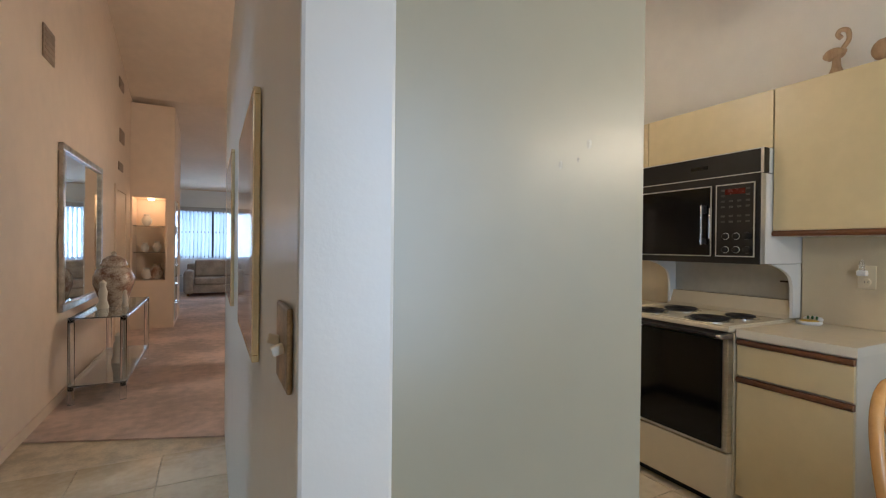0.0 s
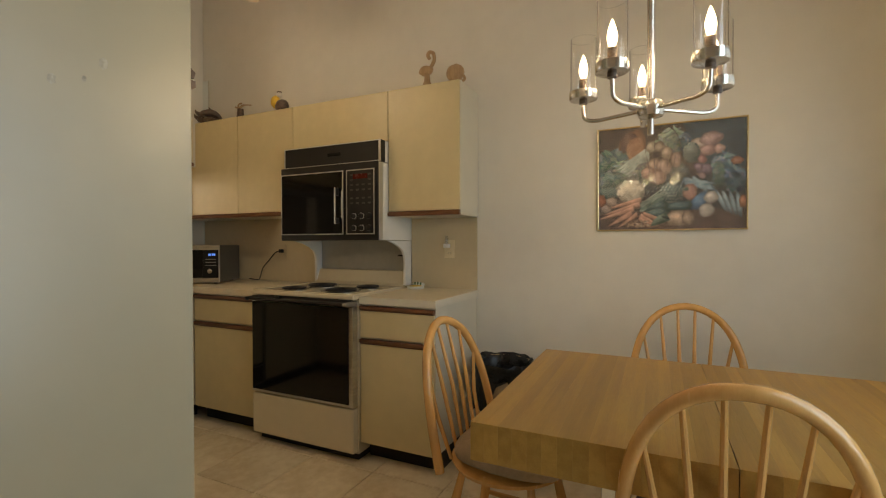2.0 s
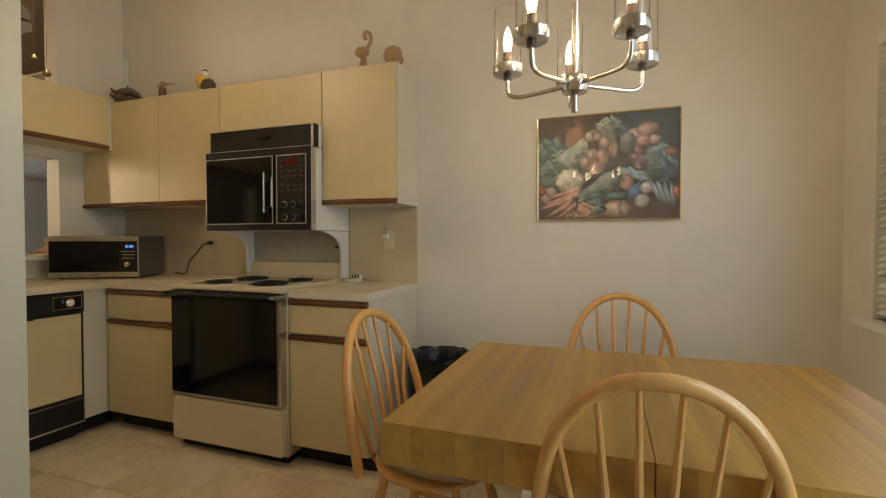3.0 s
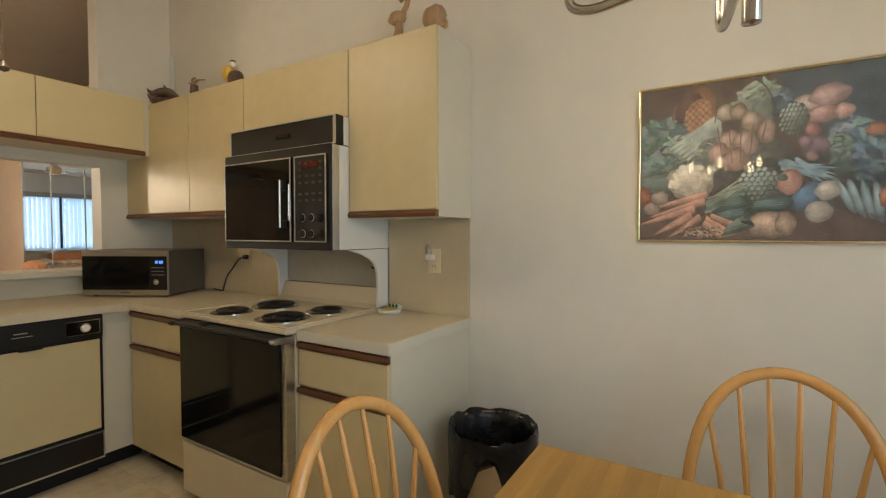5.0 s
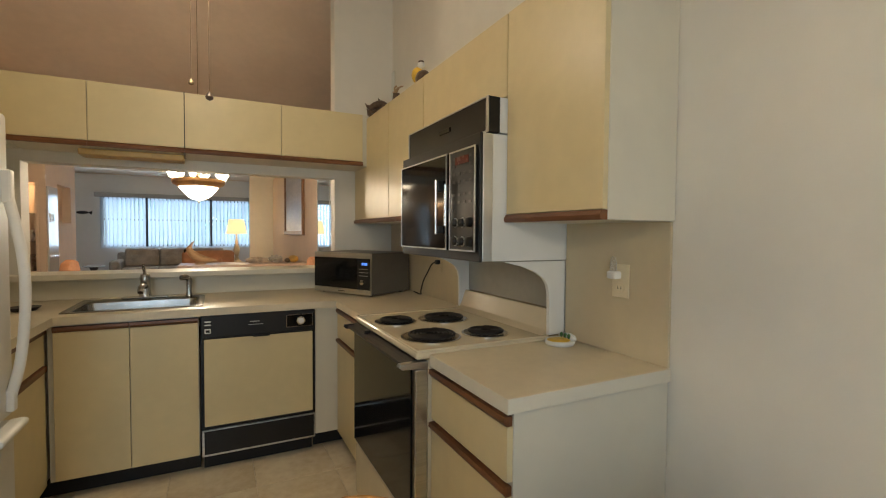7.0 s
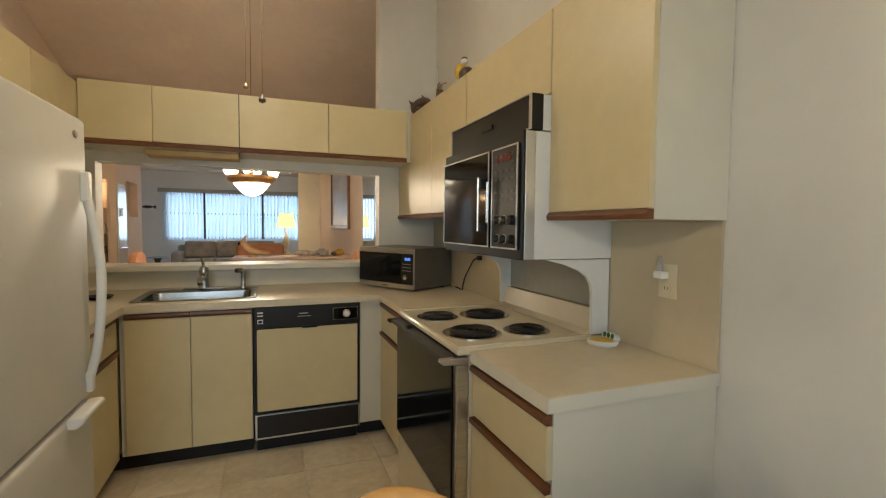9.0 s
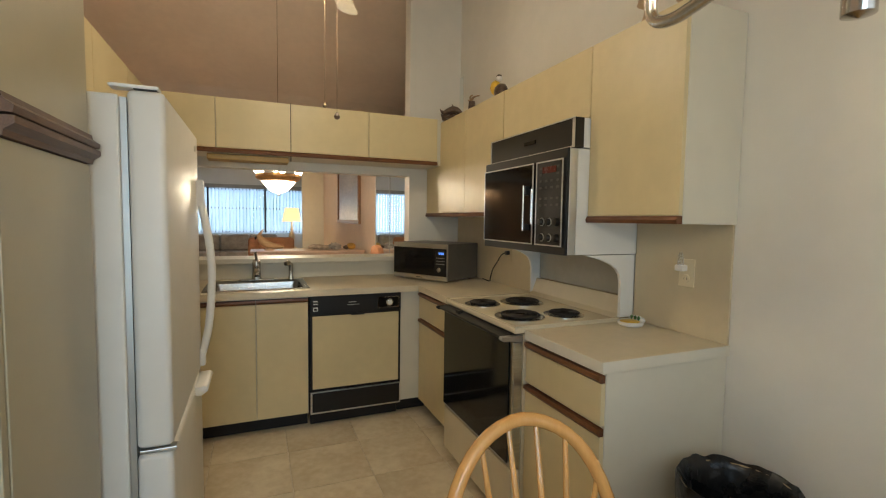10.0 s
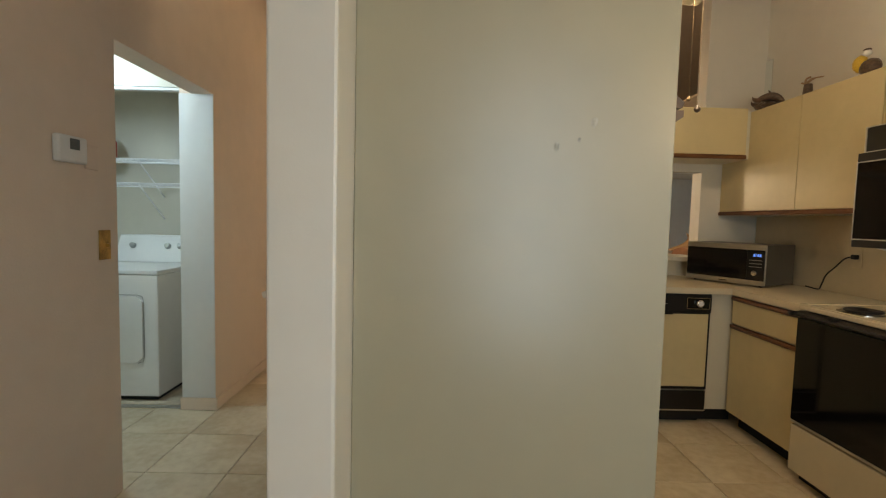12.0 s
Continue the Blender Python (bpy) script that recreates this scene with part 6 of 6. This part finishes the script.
# ---- hall ----
silver = mat("silver_leaf_frame", (0.55, 0.54, 0.50), 0.3, 0.8, noise_scale=12, vary=0.15)
t = thing("hall_mirror", (HALL, 5.35, 0.75), "tall wall mirror in a silver frame", "mirror")
for dims in ((4.62, 6.09, 0.74, 0.80), (4.62, 6.09, 2.04, 2.10), (4.62, 4.68, 0.80, 2.04), (6.03, 6.09, 0.80, 2.04)):
    part("frame", box(HALL + 0.003, HALL + 0.04, *dims, 0.008), silver, t)
part("glass", box(HALL + 0.004, HALL + 0.016, 4.68, 6.03, 0.80, 2.04), mirror_mat, t)
acrylic = mat("clear_acrylic", (0.97, 0.98, 0.99), 0.03, trans=1.0, ior=1.49)
glass_top = mat("greenish_glass", (0.86, 0.94, 0.92), 0.02, trans=0.9, ior=1.5)
t = thing("console_table", (-0.77, 5.3, 0), "clear acrylic console table with glass shelves", "table")
for x in (-0.93, -0.585):
    for y in (4.58, 6.08):
        part("leg", revolve([(0.024, 0.006), (0.024, 0.695), (0.020, 0.70)], (x, y, 0), 16), acrylic, t, smooth=True)
    for z in (0.13, 0.672):
        part("rail", tube([(x, 4.58, z), (x, 6.08, z)], 0.016, 12), acrylic, t, smooth=True)
for z in (0.148, 0.690):
    part("glass_shelf", box(-0.95, -0.565, 4.56, 6.10, z, z + 0.010, 0.002), glass_top, t, "clear glass shelf")
jar_mat = mat("painted_porcelain", (0.70, 0.62, 0.52), 0.2, noise_scale=9, second=(0.16, 0.06, 0.03), coat=0.4)
t = thing("ginger_jar", (-0.775, 5.36, 0.7005), "lidded porcelain ginger jar painted brown and cream", "jar")
part("jar", revolve([(0.09, 0.739), (0.095, 0.76), (0.13, 0.84), (0.165, 0.95), (0.165, 1.02), (0.13, 1.09), (0.085, 1.115)], (-0.775, 5.36, -0.038), 32), jar_mat, t, smooth=True)
part("lid", revolve([(0.105, 1.116), (0.11, 1.135), (0.09, 1.18), (0.05, 1.21), (0.018, 1.22), (0.022, 1.245), (0.0001, 1.26)], (-0.775, 5.36, -0.038), 28), jar_mat, t, "domed lid with knob", smooth=True)
white_china = mat("white_china", (0.75, 0.71, 0.64), 0.3, noise_scale=6, vary=0.05)
for x, y, z, s in ((-0.82, 5.13, 0.7005, 1.0), (-0.665, 5.22, 0.7005, 0.62), (-0.73, 5.30, 0.1585, 1.1)):
    t = thing("china_figurine", (x, y, z), "slim white china figurine", "figurine", "china figurines")
    part("figure", revolve([(0.045 * s, 0.001), (0.048 * s, 0.02 * s), (0.03 * s, 0.08 * s), (0.036 * s, 0.15 * s), (0.022 * s, 0.20 * s), (0.028 * s, 0.235 * s), (0.0001, 0.265 * s)], (x, y, z), 18), white_china, t, smooth=True)

PW = 0.150
pale_gold = mat("pale_gold_frame", (0.82, 0.70, 0.46), 0.2, 1.0, noise_scale=6, vary=0.06)


def hall_picture(y0, y1, z0, z1):
    t = thing("hall_picture", (PW, (y0 + y1) / 2, z0), "glazed print in a thin gold frame on the hall wall", "picture", "hall pictures")
    for dims in ((y0, y1, z0, z0 + 0.014), (y0, y1, z1 - 0.014, z1), (y0, y0 + 0.014, z0 + 0.014, z1 - 0.014), (y1 - 0.014, y1, z0 + 0.014, z1 - 0.014)):
        part("frame", box(PW - 0.016, PW - 0.002, *dims, 0.002), pale_gold, t, "polished gold frame")
    part("print", box(PW - 0.016, PW - 0.003, y0 + 0.014, y1 - 0.014, z0 + 0.014, z1 - 0.014), mat("muted_print", (0.34, 0.26, 0.21), 0.12, noise_scale=4, vary=0.2, coat=0.6), t)


hall_picture(0.985, 1.53, 1.068, 1.612)
hall_picture(2.12, 2.75, 1.04, 1.70)
t = thing("light_switch", (PW, 0.625, 1.16), "brass double switch plate with ivory toggles", "switch")
pl = part("plate", box(PW - 0.008, PW - 0.001, 0.576, 0.674, 1.124, 1.226, 0.003), mat("worn_brass_plate", (0.45, 0.33, 0.20), 0.35, 0.8, noise_scale=20, vary=0.2), t)
for y in (0.602, 0.648):
    bm = box(-0.015, 0.0, y - 0.006, y + 0.006, -0.006, 0.006, 0.002)
    bm.transform(pose(PW - 0.008, 0, 1.176, 0, -18 if y < 0.62 else 18, 0))
    part("toggle", bm, mat("ivory_toggle", (0.78, 0.72, 0.58), 0.4, noise_scale=10, vary=0.03), pl)
vent_mat = mat("tan_vent_paint", (0.36, 0.26, 0.19), 0.6, noise_scale=8, vary=0.1)
for y, z, a, c in ((4.36, 2.76, 0.13, 0.12), (7.38, 3.41, 0.16, 0.07), (7.45, 2.73, 0.16, 0.09), (7.36, 2.315, 0.16, 0.055)):
    t = thing("wall_vent", (HALL, y, z - c), "tan painted wall vent grille", "vent", "wall vents")
    part("frame", box(HALL + 0.001, HALL + 0.012, y - a, y + a, z - c, z + c, 0.003), vent_mat, t)
    for k in range(5):
        part("slat", box(HALL + 0.012, HALL + 0.018, y - a * 0.85, y + a * 0.85, z - c * 0.8 + 0.36 * c * k, z - c * 0.8 + 0.36 * c * k + c * 0.12), vent_mat, t)
t = thing("thermostat", (HALL, 1.615, 1.55), "white wall thermostat with grey display", "thermostat")
part("case", box(HALL + 0.001, HALL + 0.028, 1.545, 1.690, 1.500, 1.605, 0.008), white_plastic, t)
part("display", box(HALL + 0.028, HALL + 0.030, 1.600, 1.646, 1.552, 1.594), mat("lcd_grey", (0.10, 0.11, 0.10), 0.3, noise_scale=9, vary=0.1), t, "dark grey display")
part("back_plate", box(HALL + 0.001, HALL + 0.008, 1.700, 1.775, 1.485, 1.585, 0.004), hall_paint, t)
t = thing("light_switch", (HALL, 1.81, 1.17), "worn brass single switch plate", "switch")
pl = part("plate", box(HALL + 0.001, HALL + 0.007, 1.770, 1.838, 1.102, 1.232, 0.003), mat("gold_plate", (0.60, 0.36, 0.10), 0.35, 0.7, noise_scale=20, vary=0.2), t)
part("toggle", box(HALL + 0.007, HALL + 0.020, 1.805, 1.815, 1.157, 1.172, 0.002), MATS["gold_plate"], pl)
# niche
for z in (1.16, 1.56):
    solid("niche_shelf", box(NX0 + 0.002, NX1 - 0.002, 8.25, 8.618, z, z + 0.012, 0.002), glass_top, "glass shelf in the display niche", "shelf")
niche_lamp = thing("niche_light", (-0.78, 8.4, 1.98), "small recessed spotlight in the niche", "light")
part("lens", revolve([(0.04, 1.978), (0.045, 1.9985)], (-0.78, 8.40, 0), 18), lit_glass, niche_lamp, "glowing lens").visible_shadow = False
for x, z, s in ((-0.84, 1.573, 0.9), (-0.70, 1.173, 0.8), (-0.86, 1.173, 0.7), (-0.84, 0.741, 0.9), (-0.70, 0.741, 1.2)):
    t = thing("display_vase", (x, 8.42, z), "small pottery vase on a niche shelf", "vase", "niche vases")
    part("vase", revolve([(0.04 * s, 0.001), (0.075 * s, 0.06 * s), (0.08 * s, 0.11 * s), (0.04 * s, 0.17 * s), (0.05 * s, 0.20 * s), (0.04 * s, 0.195 * s), (0.0001, 0.02 * s)], (x, 8.42, z), 22), jar_mat if s > 0.95 else white_china, t, smooth=True)
solid("trim", join(box(NX0 - 0.024, NX0, 8.186, 8.1985, 0.72, 2.03, 0.002), join(box(NX1, NX1 + 0.03, 8.186, 8.1985, 0.72, 2.03, 0.002), box(NX0, NX1, 8.186, 8.1985, 2.0, 2.03, 0.002))), hall_paint, "thin painted frame round the display niche", "trim")
# glossy panel, switches and drawers on the block's side
gloss_white = mat("glossy_white_laminate", (0.74, 0.73, 0.71), 0.14, noise_scale=2, vary=0.03, coat=0.5, spec=0.8)
t = thing("side_cabinet", (-0.455, 8.44, 0.10), "tall glossy white cabinet front beside the display niche", "cabinet")
part("panel", box(-0.457, -0.440, 8.215, 8.665, 0.99, 1.96, 0.003), gloss_white, t, "glossy white upper panel")
for z0, z1 in ((0.10, 0.40), (0.405, 0.69), (0.695, 0.985)):
    d = part("drawer_front", box(-0.457, -0.440, 8.215, 8.665, z0, z1, 0.003), gloss_white, t)
    part("pull", box(-0.439, -0.418, 8.25, 8.63, z1 - 0.045, z1 - 0.025, 0.004), chrome, d, "long bright metal pull")
t = thing("light_switch", (-0.439, 8.40, 1.45), "white triple rocker switch plate", "switch")
pl = part("plate", box(-0.4395, -0.433, 8.28, 8.46, 1.45, 1.58, 0.002), white_plastic, t)
for k in range(3):
    part("rocker", box(-0.433, -0.428, 8.297 + 0.052 * k, 8.335 + 0.052 * k, 1.475, 1.555, 0.002), grey_enamel, pl, "grey rocker")
door_paint = mat("hall_door_paint", (0.74, 0.58, 0.44), 0.5, noise_scale=1.2, vary=0.03, bump=0.04, bump_scale=120)
t = thing("door_1", (HALL, 7.37, 0.006), "closed painted hall door in a narrow casing", "door", kind="structure")
part("slab", box(HALL + 0.001, HALL + 0.010, 7.03, 7.71, 0.012, 1.98, 0.002), door_paint, t)
for y0, y1, z0, z1 in ((6.96, 7.03, 0.006, 2.05), (7.71, 7.78, 0.006, 2.05), (7.03, 7.71, 1.982, 2.05)):
    part("casing", box(HALL + 0.001, HALL + 0.022, y0, y1, z0, z1, 0.003), hall_paint, t)
part("knob", revolve([(0.012, 0.0), (0.012, 0.03), (0.026, 0.04), (0.026, 0.06), (0.0001, 0.068)], (HALL + 0.010, 7.66, 0.98), 18, "x"), brass, t, "brass knob", smooth=True)

# ---- laundry closet ----
t = thing("dryer", (-1.85, 3.3, 0), "white front-loading clothes dryer in the closet", "dryer")
DX0, DX1, DF = -2.17, -1.488, 2.905
part("body", box(DX0, DX1, DF + 0.015, 3.60, 0.03, 0.885, 0.008), white_enamel, t)
part("plinth", box(DX0 + 0.02, DX1 - 0.02, DF + 0.04, 3.58, 0.002, 0.029), black_kick, t)
part("top", box(DX0 - 0.003, DX1 + 0.003, DF + 0.010, 3.60, 0.887, 0.915, 0.006), white_enamel, t)
bm = prism([(DX0 + 0.10, 0.30), (DX0 + 0.13, 0.27), (DX1 - 0.14, 0.27), (DX1 - 0.10, 0.31), (DX1 - 0.10, 0.70), (DX1 - 0.14, 0.74), (DX0 + 0.13, 0.74), (DX0 + 0.10, 0.71)], "y", DF, DF + 0.014, 0.003)
part("door", bm, white_enamel, t, "rounded white door")
bm = tube([(DX1 - 0.14, DF + 0.012, 0.268), (DX1 - 0.105, DF + 0.012, 0.28), (DX1 - 0.096, DF + 0.012, 0.32), (DX1 - 0.096, DF + 0.012, 0.70), (DX1 - 0.105, DF + 0.012, 0.735), (DX1 - 0.14, DF + 0.012, 0.745), (DX0 + 0.13, DF + 0.012, 0.745)], 0.003, 6)
part("door_gap", bm, grey_enamel, t)
cn = part("console", prism([(3.46, 0.916), (3.64, 0.916), (3.64, 1.130), (3.55, 1.130)], "x", DX0, DX1, 0.004), white_enamel, t, "slanted control console")
for x in (-2.04, -1.76, -1.66, -1.57):
    bm = revolve([(0.0001, -0.028), (0.018, -0.026), (0.024, 0)], (0, 0, 0), 18, "y")
    bm.transform(pose(x, 3.507, 1.045, -22, 0, 0))
    part("knob", bm, grey_enamel, cn, "grey control knob", smooth=True)
wire = mat("white_wire", (0.80, 0.80, 0.78), 0.45, noise_scale=5, vary=0.02)
for z in (1.54, 1.725):
    t = thing("wire_shelf", (-2.0, 3.5, z), "white coated wire closet shelf", "shelf", "wire shelves")
    for k in range(7):
        part("rod", tube([(-2.72, 3.36 + 0.056 * k, z), (HALL - 0.23, 3.36 + 0.056 * k, z)], 0.003, 6), wire, t)
    part("lip", tube([(-2.72, 3.355, z - 0.03), (HALL - 0.23, 3.355, z - 0.03)], 0.004, 6), wire, t)
    for k in range(27):
        part("cross_wire", tube([(-2.70 + 0.054 * k, 3.355, z - 0.03), (-2.70 + 0.054 * k, 3.357, z), (-2.70 + 0.054 * k, 3.715, z)], 0.002, 5), wire, t)
    part("bracket", tube([(-1.90, 3.37, z - 0.01), (-1.905, 3.712, z - 0.28)], 0.006, 6), wire, t, "slanting support bracket")
t = thing("red_bottle", (-2.215, 3.5, 1.729), "red plastic bottle on the closet shelf", "bottle")
part("bottle", revolve([(0.05, 0.001), (0.055, 0.02), (0.055, 0.14), (0.02, 0.19), (0.022, 0.21), (0.0001, 0.212)], (-2.215, 3.5, 1.729), 20), mat("red_plastic", (0.50, 0.06, 0.03), 0.4, noise_scale=6, vary=0.1), t, smooth=True)
solid("door_track", box(-2.75, HALL - 0.225, 2.80, 2.83, 2.100, 2.119, 0.002), wire, "white closet door track", "trim")
solid("threshold", box(-2.75, HALL - 0.225, 2.80, 2.84, 0.001, 0.008, 0.002), brushed, "metal closet threshold strip", "trim")
bm = box(HALL - 0.232, HALL + 0.012, 2.778, 2.7895, 0.002, 0.085, 0.003)
box(HALL + 0.0005, HALL + 0.012, 2.79, 8.19, 0.006, 0.085, 0.003, bm=bm)
solid("baseboard", bm, hall_paint, "low painted baseboard along the hall wall", "baseboard")
# added facing over the hall-coloured post; its white stands for daylight falling there
solid("trim", box(HALL - 0.2195, HALL - 0.0005, 2.781, 2.7895, 0.087, 2.08, 0.002), white_enamel, "added white facing on the laundry passage post, daylight put into its colour", "trim")
t = thing("dish", (0.80, 3.0, CT), "small black dish on the worktop", "dish")
part("dish", revolve([(0.05, 0.001), (0.07, 0.02), (0.065, 0.02), (0.0001, 0.008)], (0.80, 3.0, CT), 22), black_plastic, t, smooth=True)

# ---- floor tiles ----
TS, TGX, TGY = 0.4135, 1.458, 2.040
bm = box(-TS / 2 + 0.0025, TS / 2 - 0.0025, -TS / 2 + 0.0025, TS / 2 - 0.0025, -0.006, 0.0, 0.0015, 1)
tile_mesh = bpy.data.meshes.new("tile")
bm.to_mesh(tile_mesh)
bm.free()
tile_mesh.materials.append(tile_mat)
for i in range(-9, 4):
    for j in range(-8, 4):
        cx, cy = TGX + TS * (i + 0.5), TGY + TS * (j + 0.5)
        if -1.95 < cx < 2.9 and cy < 3.27 and not (cx < -1.1 and not 1.5 < cy < 3.0):
            ob = new("tile", tile_mesh)
            ob.location = (cx, cy, 0.0)
            ob.parent = bpy.data.objects["floor"]
